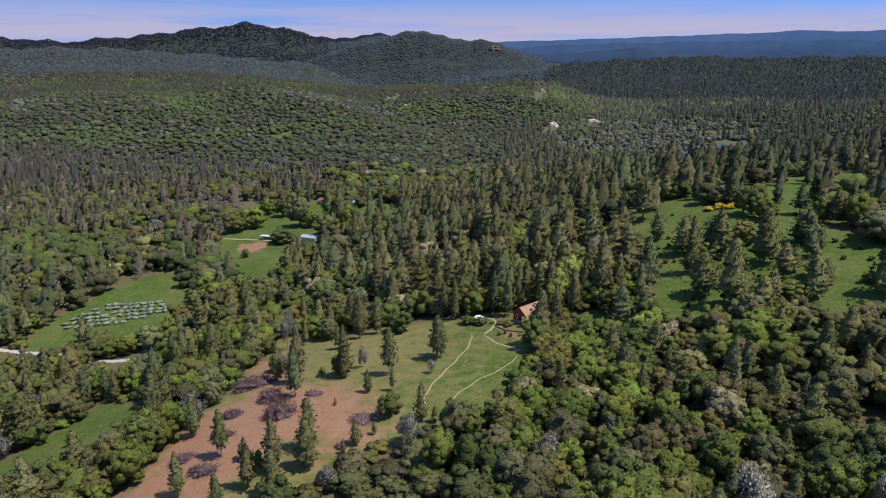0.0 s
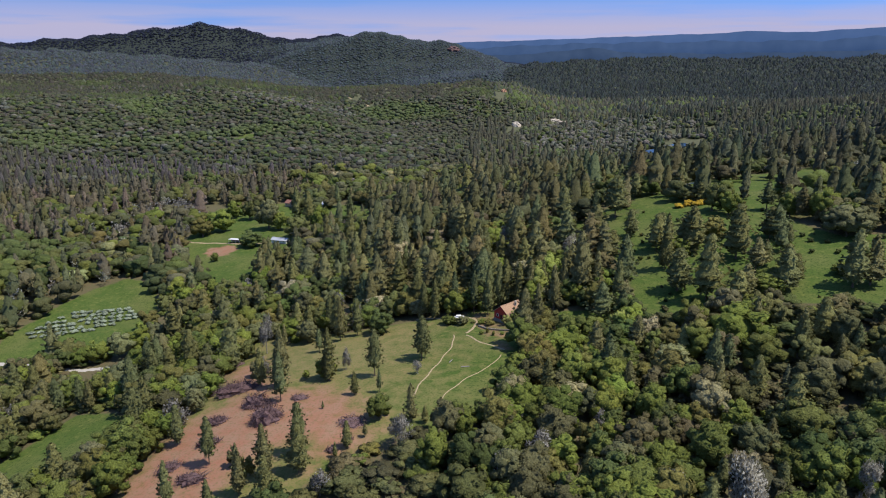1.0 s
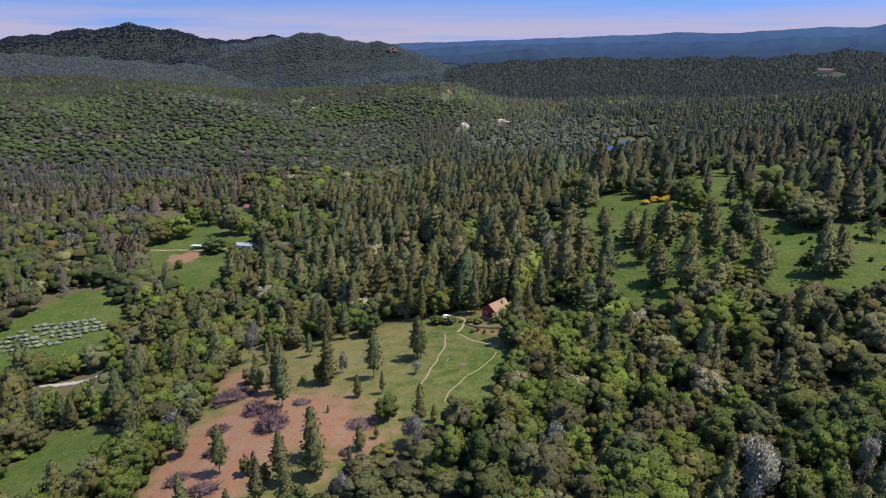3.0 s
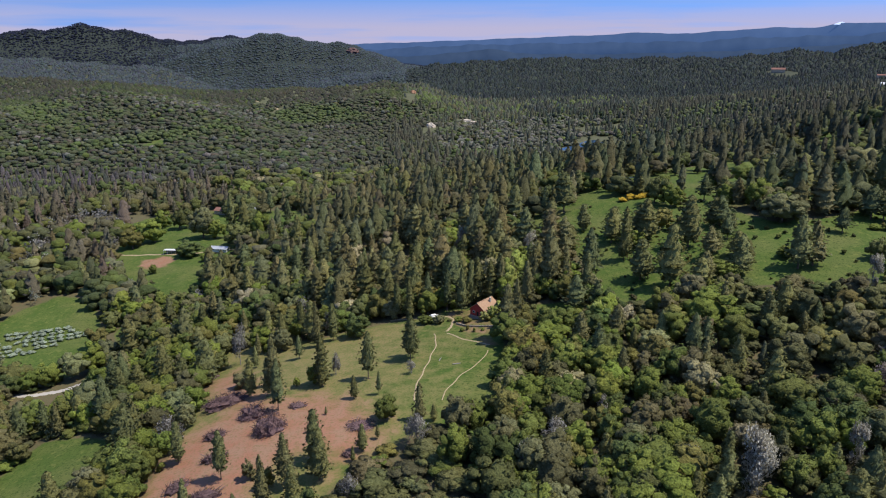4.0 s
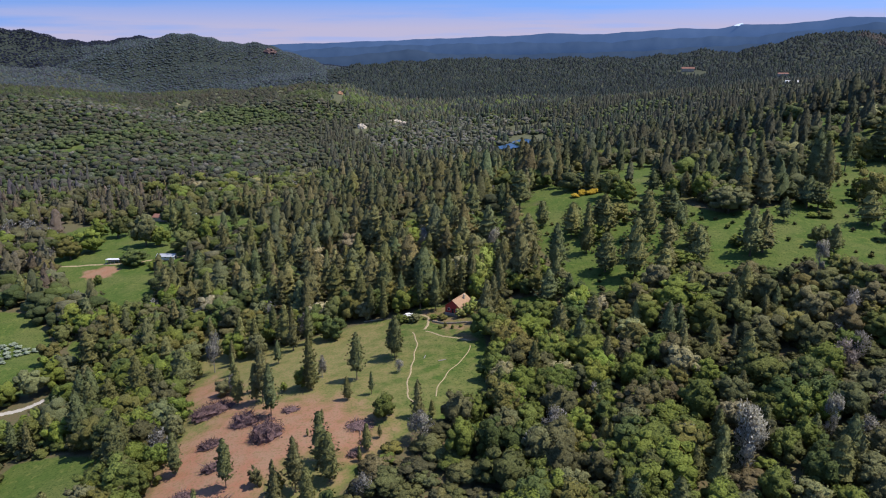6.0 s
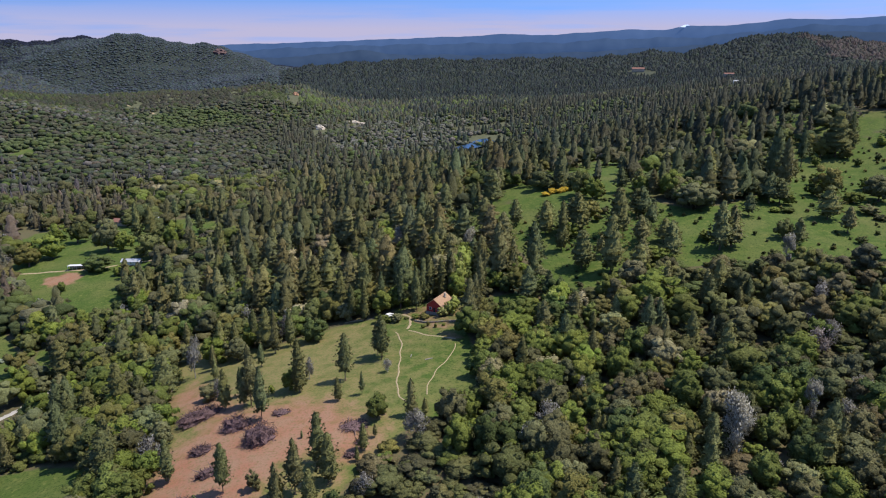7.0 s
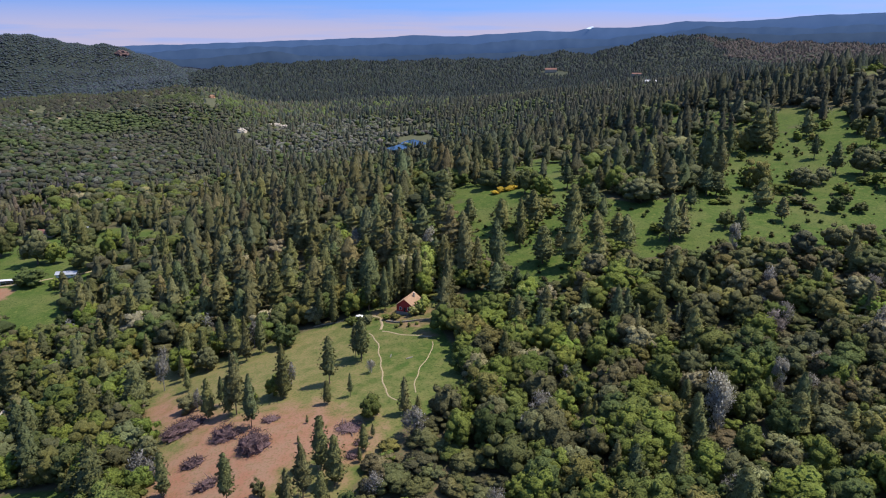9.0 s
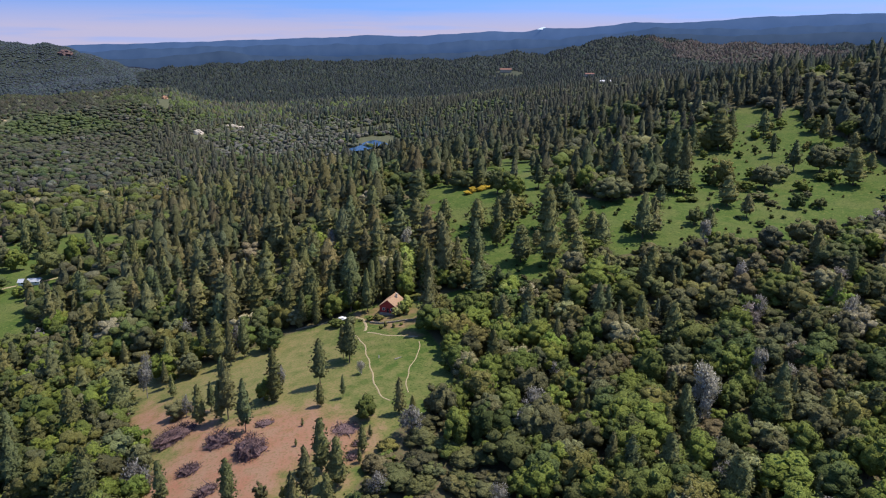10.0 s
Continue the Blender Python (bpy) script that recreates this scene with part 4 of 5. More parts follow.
MEADOW_OAKS = (
    (151, 317, 5.4, 8.2), (170, 372, 12.2, 14.1), (148, 392, 13.2, 9.5), (160, 385, 17.3, 14.3), (264, 490, 11.9, 12.5), (243, 432, 16.6, 13.1), (296, 444, 15.7, 14.1), (343, 422, 4.3, 5.1),
    (317, 356, 18.2, 16.5), (339, 360, 12.9, 17.1), (248, 362, 17.6, 15.2), (268, 350, 15.1, 15.4), (253, 350, 6.6, 10.0), (287, 357, 11.0, 9.7), (241, 368, 7.0, 8.5), (211, 368, 8.5, 8.1),
    (185, 308, 11.0, 8.5), (256, 311, 9.1, 8.7), (250, 331, 5.0, 9.7), (374, 424, 13.3, 12.8), (382, 398, 13.1, 12.6), (210, 344, 3.3, 7.0), (203, 345, 2.7, 6.2), (291, 343, 3.6, 7.0),
    (287, 334, 2.7, 6.8), (247, 322, 3.3, 6.3), (306, 344, 4.6, 7.1), (164, 358, 15.1, 19.3), (113, 411, 18.1, 13.9), (120, 401, 12.5, 12.3), (119, 303, 7.1, 13.6), (89, 350, 9.4, 13.5),
    (106, 367, 11.5, 11.3),
)
HOUSE_PINES = ((-14.6, 253, 19, 8), (-16, 259, 15, 7), (4, 305, 22, 9), (-3, 309, 21, 9), (27.5, 280.5, 22, 9), (33, 301, 22, 9), (37, 309, 21, 9), (22, 314, 22, 9), (46, 318, 24, 10), (51, 312, 22, 9), (-20, 304, 20, 8), (-26, 307, 18, 8), (-12, 309, 21, 8), (60, 306, 19, 8), (8, 312, 23, 9))
BARN_PINES = (
    (-188, 546, 30.6, 9.5), (-178, 546, 26.3, 9.5), (-145, 387, 25.5, 12.8), (-145, 413, 17.9, 7.4), (-133, 412, 22.8, 10.9), (-127, 452, 25.1, 11.7), (-141, 543, 22.5, 9.2), (-146, 614, 16.2, 12.1),
    (-172, 600, 20.4, 10.2), (-109, 449, 26.7, 10.3), (-92, 423, 26.4, 9.7), (-117, 368, 19.4, 8.8), (-93, 386, 19.8, 8.9),
)
BARN_OAKS = (
    (-249, 501, 15.3, 17.0), (-240, 519, 17.3, 20.5), (-235, 554, 19.8, 14.9), (-254, 561, 14.1, 13.5), (-202, 521, 24.9, 18.5), (-191, 517, 15.0, 13.7), (-194, 474, 11.1, 18.5), (-177, 459, 6.4, 8.2),
    (-161, 490, 19.3, 18.5), (-151, 496, 20.9, 14.3), (-205, 439, 6.3, 5.4),
    (-172, 500, 9, 12), (-210, 545, 10, 13), (-236, 584, 10, 13), (87, 486, 9, 11), (99, 487, 8, 10), (80, 480, 9, 11),
)
for x, y, h, w in OPEN_PINES + HOUSE_PINES:
    stand(PINES, USED["pine"], x, y, h, h * rng.uniform(0.62, 0.86), rng.random() * 6.28)
for x, y, h, w in MEADOW_PINES + BARN_PINES:
    stand(PINES, USED["pine"], x, y, h, min(w * 2.5, h * 1.45), rng.random() * 6.28)
for x, y, h, w in OPEN_OAKS + MEADOW_OAKS + BARN_OAKS:
    stand(OAKS, USED["oak"], x, y, h, w * 1.1, rng.random() * 6.28)
for x, y, h, w in OPEN_BARE:
    stand(BARES, USED["bare"], x, y, h, w * 1.1, rng.random() * 6.28)

for n, (x, y, h, w) in enumerate(BIG_OAKS):
    stand(OAKS, USED["oak"], x, y, h, w, x, (4, 1, 0, 4, 1, 6)[n % 6])
for x, y, h, w in BLOSSOMS:
    stand(SHRUBS, USED["shrub"], x, y, h, w * 1.1, x)
for x, y, h, w in SILVERS:
    stand(SILVER_TREES, USED["silver"], x, y, h, w * 1.1, x)
for x, y, h, w in ((98, 424, 2.2, 6), (102, 426, 2.0, 5), (106, 426, 2.4, 6), (110, 427, 2.0, 6), (114, 427, 2.3, 6), (119, 425, 2.0, 5), (104, 430, 2.2, 6), (111, 431, 2.2, 6)):
    stand(BROOMS, USED["broom"], x, y, h, w, x)

# scattered growth on the hill meadows
for outline, lone_pines, lone_oaks in ((MEADOW, 10, 300), (UPPER, 14, 20)):
    p = np.array(outline)
    placed = 0
    while placed < lone_pines + lone_oaks:
        x, y = rng.uniform(p[:, 0].min(), p[:, 0].max()), rng.uniform(p[:, 1].min(), p[:, 1].max())
        deep = inside(outline, np.array([x]), np.array([y]))[0]
        if deep < 1 or swell(x, y, 22, 6) < -0.1 - 0.45 * (deep < 8) - 0.5 * (placed > lone_pines + 70):
            continue
        if outline is MEADOW and placed < lone_pines and x > 185 and rng.random() < 0.65:
            continue
        placed += 1
        if placed <= lone_pines:
            h = rng.uniform(10, 19) + 5 * (x < 150) * rng.random()
            stand(PINES, USED["pine"], x, y, h, h * rng.uniform(1.3, 1.75), rng.random() * 6.28)
        else:
            small = placed > lone_pines + 34
            h = rng.uniform(0.9, 2.3) if small else rng.uniform(3.5, 8)
            stand(TUFTS if small else OAKS, USED["tuft" if small else "oak"], x, y, h, h * rng.uniform(0.95, 1.3), rng.random() * 6.28)

# ---- the wood, near to far ----
WOOD = {}


def add_wood(key, arrays):
    WOOD.setdefault(key, []).append(arrays)


def grow(step, r0, r1, pines, oaks, bares, single=0, band="", caps=(170, 150)):
    x, y = scatter(step, r0, r1)
    kind = sorts(x, y)
    n = len(x)
    z = lie(x, y) - 0.15
    pine_h = rng.uniform(16, 29, n) * np.where((x > 20) & (y < 300), 0.62, 1) * np.where((x < -100) & (y < 900), 0.8, 1) * np.where(y > 800, 0.64, 1) * np.where(y > 1500, 0.75, 1) * np.where((x < -0.12 * y) & (y > 650), 0.62, 1)
    pine_h = pine_h * np.where(y > 420, rng.uniform(0.68, 1.12, n), 1)
    oak_h = rng.uniform(7.5, 13.5, n) * np.where(np.hypot(x, y) > 800, 0.62, 1)
    if r0 >= 3600:
        pine_h, oak_h = pine_h * np.where(rng.random(n) < 0.06, 1.1, 0.42), oak_h * 0.45
    k = step / 6.3
    near = (np.hypot(x * 0.9, y - 60) < single)
    count = {"pine": 0, "oak": 0, "shrub": 0, "bare": 0}
    for sort in range(4):
        s = kind == sort
        if not s.any():
            continue
        if sort == 0:
            h, w = pine_h, pine_h * rng.uniform(0.9, 1.25, n) * (1 if k < 1.5 else k * 0.65) * (1.2 if r0 >= 800 else 1)
            shapes, cols, name, protos = pines, tints(C_PINE, n), "pine", PINES
        elif sort == 3:
            h = rng.uniform(6, 12, n) * (1 if r0 < 700 else 0.7)
            w = h * rng.uniform(0.8, 1.1, n) * min(k, 1.6)
            shapes, cols, name, protos = bares, tints(C_GREY if r0 < 700 else C_DULL * (1.0, 1.04, 1.3), n), "bare", BARES
        elif sort == 2:
            h = rng.uniform(2.2, 6.0, n) * (1.15 if r0 >= 800 else 1)
            w = rng.uniform(4.0, 14.5, n) * (1 if k < 1.3 else k * 0.85)
            shapes, cols, name, protos = oaks, tints(C_BRUSH, n), "oak", OAKS
        else:
            h = oak_h
            w = oak_h * rng.uniform(0.88, 1.2, n) * (1 if k < 1.4 else k * 0.8) * (1.25 if r0 >= 800 else 1)
            olive = rng.random((n, 1)) < 0.45 * soft(x, 60, 120)[:, None] * (y < 330)[:, None]
            shapes, cols, name, protos = oaks, np.where(olive, tints(C_BRUSH, n), tints(C_OAK, n)), "oak", OAKS
        r = np.hypot(x, y)
        if sort == 0:
            west = (rng.random(n) < 0.85 * soft(-x, 190, 240) * soft(y, 400, 440) * (1 - soft(y, 800, 1000)))
            cols = np.where(west[:, None], tints(C_DRY_PINE, n), cols)
        # haze put into the tint: less red and green, blue kept, beyond 800 m
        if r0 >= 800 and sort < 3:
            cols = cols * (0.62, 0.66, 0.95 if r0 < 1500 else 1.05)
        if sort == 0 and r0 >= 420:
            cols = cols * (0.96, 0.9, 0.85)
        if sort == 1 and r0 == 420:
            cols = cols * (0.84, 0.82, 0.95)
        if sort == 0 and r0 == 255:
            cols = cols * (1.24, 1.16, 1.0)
        # pines further right: darker and bluer from the middle band outward
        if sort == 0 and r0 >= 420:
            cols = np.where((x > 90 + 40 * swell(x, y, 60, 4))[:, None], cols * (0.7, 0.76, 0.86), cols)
        drift = soft(swell(x, y, 140, 9) + 0.6 * swell(x, y, 55, 11), -0.2, 0.9)[:, None] * (r0 >= 420)
        cols = cols * (1 - 0.5 * drift) + np.array((0.085, 0.078, 0.055)) * 0.5 * drift
        fresh = soft(swell(x, y, 95, 14) + 0.7 * swell(x, y, 38, 15), 0.25, 1.0)[:, None] * (r0 >= 420) * (sort > 0)
        cols = cols * (1 - 0.6 * fresh) + np.array((0.105, 0.142, 0.04)) * 0.6 * fresh
        # the farthest woods take tints with haze painted in
        cols = np.where(((r > 1850) & (x > -0.1 * y))[:, None], tints(C_EAST_HAZED, n), cols)
        cols = np.where(((r > 2150) & (x < -0.1 * y) | (r > 4000))[:, None], tints(C_FAR_HAZED, n), cols)
        cols = np.where(((r > 2150) & (r < 3300) & (x < -0.3 * y))[:, None], tints(C_FAR_HAZED, n) * (1.1, 1.05, 1.0), cols)
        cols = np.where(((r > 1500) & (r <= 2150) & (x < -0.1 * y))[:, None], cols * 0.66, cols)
        cols = np.where((np.hypot(x - 1830, y - 2210) < 300 + 90 * swell(x, y, 80, 3))[:, None], tints(C_BURNT, n), cols)
        # far-left mountain woods take the tint with cloud shade painted in
        cols = np.where(((np.degrees(np.arctan2(x, y)) + 2.2 * swell(x, y, 120, 3) + rng.normal(0, 0.7, n) < -23.5 - 0.004 * (4400 - r)) & (r > 3400) | (x < -300) & (r > 4480))[:, None], tints(C_CLOUD_SHADED, n), cols)
        blossom = (sort == 1) & (rng.random(n) < (0.02 if r0 < 420 else 0.008 if r0 < 800 else 0.0)) & s
        cols = np.where(blossom[:, None], tints(C_BLOSSOM, n), cols)
        order = np.argsort(np.hypot(x, y - 60))
        lone = np.zeros(n, bool)
        if single:
            for i in order:
                if s[i] and near[i]:
                    sub = "shrub" if blossom[i] else name
                    if count[sub] < {"pine": caps[0], "oak": caps[1]}.get(sub, 60):
                        count[sub] += 1
                        lone[i] = True
                        stand({"pine": PINES, "oak": OAKS, "shrub": SHRUBS, "bare": BARES}[sub], USED[sub], x[i], y[i], h[i], w[i], rng.random() * 6.28)
        s = s & ~lone
        if s.any():
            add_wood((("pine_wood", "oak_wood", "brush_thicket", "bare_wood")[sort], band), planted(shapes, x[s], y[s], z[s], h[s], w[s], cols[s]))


grow(6.9, 120, 255, PINE_NEAR, OAK_NEAR, BARE_NEAR, single=190, band="near")
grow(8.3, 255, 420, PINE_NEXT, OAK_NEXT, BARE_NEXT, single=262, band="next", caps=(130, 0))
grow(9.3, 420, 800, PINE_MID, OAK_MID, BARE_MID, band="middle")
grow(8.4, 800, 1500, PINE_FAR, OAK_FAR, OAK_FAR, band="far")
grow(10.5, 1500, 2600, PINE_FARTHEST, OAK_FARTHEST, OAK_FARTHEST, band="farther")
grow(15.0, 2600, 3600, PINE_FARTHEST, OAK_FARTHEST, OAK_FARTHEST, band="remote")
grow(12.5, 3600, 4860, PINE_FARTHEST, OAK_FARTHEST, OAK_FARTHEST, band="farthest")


def undergrowth(step, r0, r1, shapes, band):
    """Low brush that fills the floor of the oak woods."""
    x, y = scatter(step, r0, r1, False)
    s = (x > 10) & (y < 345) | (x < -95) & (y < 420) | (x > -40) & (y < 215)
    x, y = x[s], y[s]
    n = len(x)
    add_wood(("brush_thicket", band), planted(shapes, x, y, lie(x, y) - 0.3, rng.uniform(2.0, 4.6, n), rng.uniform(5, 9, n), np.where(rng.random((n, 1)) < 0.25, tints(C_BRUSH, n), tints(C_OAK, n))))


undergrowth(8.6, 120, 270, OAK_UNDER, "under")
undergrowth(7.5, 270, 420, OAK_MID[:5], "under")


def wood_behind(step, near, far, pines, oaks, band):
    """The same wood goes on below and behind the drone's way."""
    g = np.arange(-far, far, step)
    x, y = (c.ravel() for c in np.meshgrid(g, np.arange(-far, min(far, 420), step)))
    x, y = x + rng.uniform(-0.45, 0.45, x.shape) * step, y + rng.uniform(-0.45, 0.45, y.shape) * step
    left, right = np.degrees(np.arctan2(x - 50, y - 5)), np.degrees(np.arctan2(x + 60, y))
    ahead = (left > -57) & (right < 59) & (y > 128 - 0.5 * np.maximum(x - 30, 0)) & (np.hypot(x, y) > 115)
    s = ~ahead & (np.hypot(x, y) < far) & (np.hypot(x, y) >= near)
    x, y = x[s], y[s]
    n = len(x)
    pine = rng.random(n) < 0.3
    z = lie(x, y) - 0.2
    h = np.where(pine, rng.uniform(12, 20, n), rng.uniform(6, 11, n))
    add_wood(("pine_wood", band), planted(pines, x[pine], y[pine], z[pine], h[pine], h[pine] * 1.1, tints(C_PINE, n)[pine]))
    add_wood(("oak_wood", band), planted(oaks, x[~pine], y[~pine], z[~pine], h[~pine], h[~pine] * 1.25, tints(C_OAK, n)[~pine]))


wood_behind(8.6, 0, 150, PINE_MID, OAK_MID, "below")
wood_behind(17, 150, 620, PINE_FAR, OAK_FAR, "behind")
LABELS = {"pine_wood": "dense dark green pine wood covering the hills", "oak_wood": "closed canopy of leafy green oaks on slopes",
          "brush_thicket": "low olive green chaparral brush on the slopes", "bare_wood": "scattered grey leafless trees within the wood"}
for (name, band), packs in WOOD.items():
    v, f = joined([(p[0], p[1]) for p in packs])
    t = np.concatenate([p[2] for p in packs])
    nv = np.concatenate([p[3] for p in packs])
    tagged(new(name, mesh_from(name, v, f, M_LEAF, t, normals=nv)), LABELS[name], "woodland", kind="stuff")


# ---- building helpers ----
def mesh_of(name, bm, material):
    me = bpy.data.meshes.new(name)
    bmesh.ops.recalc_face_normals(bm, faces=bm.faces)
    bm.to_mesh(me)
    bm.free()
    me.materials.append(material)
    return me


def slab(sx, sy, sz, x=0.0, y=0.0, z=0.0, bevel=0.03):
    """A bevelled block whose base centre is at x, y, z."""
    bm = bmesh.new()
    bmesh.ops.create_cube(bm, size=1.0)
    for v in bm.verts:
        v.co = Vector((v.co.x * sx + x, v.co.y * sy + y, (v.co.z + 0.5) * sz + z))
    if bevel:
        bmesh.ops.bevel(bm, geom=bm.edges[:], offset=bevel, segments=1, affect="EDGES")
    return bm


def gable_wall(w, h, peak, thick, y):
    """An end wall of width w rising to a peak, facing along y."""
    bm = bmesh.new()
    ring = [(-w / 2, 0), (w / 2, 0), (w / 2, h), (0, peak), (-w / 2, h)]
    a = [bm.verts.new((px, y - thick / 2, pz)) for px, pz in ring]
    b = [bm.verts.new((px, y + thick / 2, pz)) for px, pz in ring]
    bm.faces.new(a)
    bm.faces.new(b[::-1])
    for i in range(5):
        bm.faces.new((a[i], b[i], b[(i + 1) % 5], a[(i + 1) % 5]))
    return bm


def roof_slope(w, length, h, peak, side, over=0.6, thick=0.18):
    """One slope of a gable roof with its ridge along y."""
    bm = bmesh.new()
    run = w / 2 + over
    drop = (peak - h) / (w / 2) * over
    pts = [(0, peak), (side * run, h - drop)]
    vs = []
    for yy in (-length / 2 - over, length / 2 + over):
        for px, pz in pts:
            vs += [bm.verts.new((px, yy, pz + 0.05)), bm.verts.new((px, yy, pz + 0.05 + thick))]
    a, b, c, d, e, f, g, k = vs
    for q in ((a, c, d, b), (e, f, k, g), (a, b, f, e), (c, g, k, d), (b, d, k, f), (a, e, g, c)):
        bm.faces.new(q)
    return bm


def window_on(parent, w, h, x, y, z, along="x"):
    """A framed pane proud of a wall."""
    sx, sy = (w, 0.12) if along == "x" else (0.12, w)
    win = part("window", mesh_of("window", slab(sx, sy, h, x, y, z, 0.02), M_TRIM), parent, "white framed window")
    gx, gy = (w - 0.24, 0.16) if along == "x" else (0.16, w - 0.24)
    part("pane", mesh_of("pane", slab(gx, gy, h - 0.24, x, y, z + 0.12, 0), M_GLASS), win)


def house(name, label, category, x, y, turn, w, length, h, peak, wall, roof, windows=2, base=0.6, chimney=False):
    """A gabled house with its ridge along its own y."""
    root = tagged(new(name), label, category)
    zs = [z_at(x + dx, y + dy) for dx in (-w / 2, w / 2) for dy in (-length / 2, length / 2)]
    root.matrix_basis = pose(x, y, max(zs) + 0.15, 0, 0, turn)
    deep = max(zs) - min(zs) + base
    part("foundation", mesh_of("foundation", slab(w + 0.3, length + 0.3, deep, 0, 0, -deep - 0.01), M_FIELDSTONE), root)
    for s in (-1, 1):
        part("wall", mesh_of("wall", slab(0.25, length - 0.5, h, s * (w / 2 - 0.125), 0, 0), wall), root)
        part("wall", mesh_of("wall", gable_wall(w, h, peak, 0.25, s * (length / 2 - 0.125)), wall), root)
        part("roof", mesh_of("roof", roof_slope(w, length, h, peak, s), roof), root)
        for k in range(windows):
            yy = (k + 0.5) / windows * length - length / 2
            window_on(root, 1.3, 1.2, s * (w / 2 + 0.02), yy, 1.0, "y")
    for k in range(2):
        window_on(root, 1.3, 1.2, (k - 0.5) * w * 0.5, -length / 2 - 0.02, 1.0)
    door = part("door", mesh_of("door", slab(1.0, 0.12, 2.05, 0, -length / 2 - 0.03, 0.02), M_DARK), root)
    part("door_handle", mesh_of("door_handle", slab(0.06, 0.08, 0.14, 0.38, -length / 2 - 0.11, 1.0, 0.01), M_STEEL), door)
    part("ridge_cap", mesh_of("ridge_cap", slab(0.4, length + 1.3, 0.1, 0, 0, peak + 0.2), roof), root)
    if chimney:
        part("chimney", mesh_of("chimney", slab(0.8, 0.8, 2.0, w * 0.2, length * 0.2, peak - 0.9), M_ROCK), root)
    return root


# ---- red house by the lawn ----
home = house("house", "red boarded house with a weathered brown gable roof", "house", 14.2, 298.5, -35, 8.0, 10.5, 3.0, 6.0, M_WALL_RED, M_ROOF_BROWN, 3, chimney=True)
part("porch_deck", mesh_of("porch_deck", slab(2.4, 9.0, 0.2, 5.4, 0, -0.2), M_WALL_TAN), home)
part("porch_roof", mesh_of("porch_roof", slab(2.6, 9.2, 0.16, 5.6, 0, 2.3), M_ROOF_BROWN), home)
for k in range(4):
    part("post", mesh_of("post", slab(0.16, 0.16, 2.3, 6.4, (k - 1.5) * 2.8, 0.0), M_WALL_RED), home)


# low retaining wall of the terrace, stone by stone
wall_line = [(2.0, 290.5), (6.0, 286.0), (11.0, 284.0), (16.0, 283.0), (19.5, 281.5)]
terrace = tagged(new("terrace_wall"), "low pale stone wall edging the house terrace", "garden wall")
terrace.matrix_basis = pose(2, 290.5, z_at(2, 290.5))
stones = []
for k in range(4):
    v, f = blob(rng, 0.2)
    stones.append(mesh_from("stone", v * (0.42, 0.3, 0.3), f, M_FIELDSTONE))
for (ax, ay), (bx, by) in zip(wall_line, wall_line[1:]):
    n = int(math.hypot(bx - ax, by - ay) / 0.62)
    for i in range(n):
        for row in range(2):
            px, py = ax + (bx - ax) * (i + 0.5 * row) / n, ay + (by - ay) * (i + 0.5 * row) / n
            st = part("stone", stones[(i + row) % 4], terrace)
            st.matrix_basis = pose(px - 2, py - 290.5, z_at(px, py) - z_at(2, 290.5) + 0.15 + 0.4 * row, 0, 0, math.degrees(math.atan2(by - ay, bx - ax)) + 9 * (i % 3))

# round shrubs along the terrace, the leafy pale tree and the dark bushes
for x, y, h, w in ((4.6, 280, 1.6, 1.9), (7.1, 281.3, 2.3, 1.6), (9.7, 278.6, 2.0, 1.7), (13.5, 279, 1.2, 1.8), (-1.5, 296, 1.2, 2.4)):
    stand(OAKS, USED["oak"], x, y, h, w, x)
for x, y, h, w in ((-12, 297, 4.5, 7), (-6, 295, 4.0, 6), (7, 291.5, 2.2, 5), (2.5, 294, 2.4, 4)):
    stand(OAKS, USED["oak"], x, y, h, w, x)
for x, y, h, w in ((29, 283, 10, 11), (29, 274, 10, 10), (24, 307, 12, 11), (21, 324, 14, 14), (13, 318, 13, 12)):
    stand(OAKS, USED["oak"], x, y, h, w, x, (4, 1, 3)[int(x) % 3])


stand(PINES, USED["pine"], 23, 269, 24, 20, 1.0)
for x, y, h, w in ((24, 316, 17, 15), (31, 329, 17, 14), (15.0, 290.8, 5.0, 5), (18.2, 291.5, 6.0, 6), (20.5, 294.5, 7, 6), (-93, 229, 6, 7), (60, 274, 10, 10)):
    stand(SPRING, USED["spring"], x, y, h, w, x)


# ---- trodden paths and the gravel road ----
def strip(name, points, width, material, label, category, lift=0.06, wander=0.25):
    """A band that follows the ground along a line."""
    p = np.array(points, float)
    d = np.r_[0, np.cumsum(np.hypot(*np.diff(p, axis=0).T))]
    s = np.arange(0, d[-1], 1.2)
    x, y = np.interp(s, d, p[:, 0]), np.interp(s, d, p[:, 1])
    k = np.ones(5) / 5
    x, y = (np.convolve(np.pad(c, 2, "edge"), k, "valid") for c in (x, y))
    tx, ty = np.gradient(x), np.gradient(y)
    n = np.hypot(tx, ty)
    off = wander * np.sin(s * 0.45) + wander * 0.6 * np.sin(s * 0.19 + 1)
    cols = []
    for e in (-1, -0.35, 0.35, 1):
        w = e * width / 2 * (1 + 0.25 * np.sin(s * 1.7 + e)) + off
        px, py = x - ty / n * w, y + tx / n * w
        cols.append(np.c_[px, py, lie(px, py) + lift * (1 if abs(e) < 1 else -0.6)])
    v = np.stack(cols, 1).reshape(-1, 3)
    i = np.arange(len(s) - 1)[:, None] * 4
    f = np.concatenate([np.c_[i + c, i + c + 1, i + c + 5, i + c + 4] for c in range(3)])
    return tagged(new(name, mesh_from(name, v, f, material, smooth=True)), label, category, kind="structure")


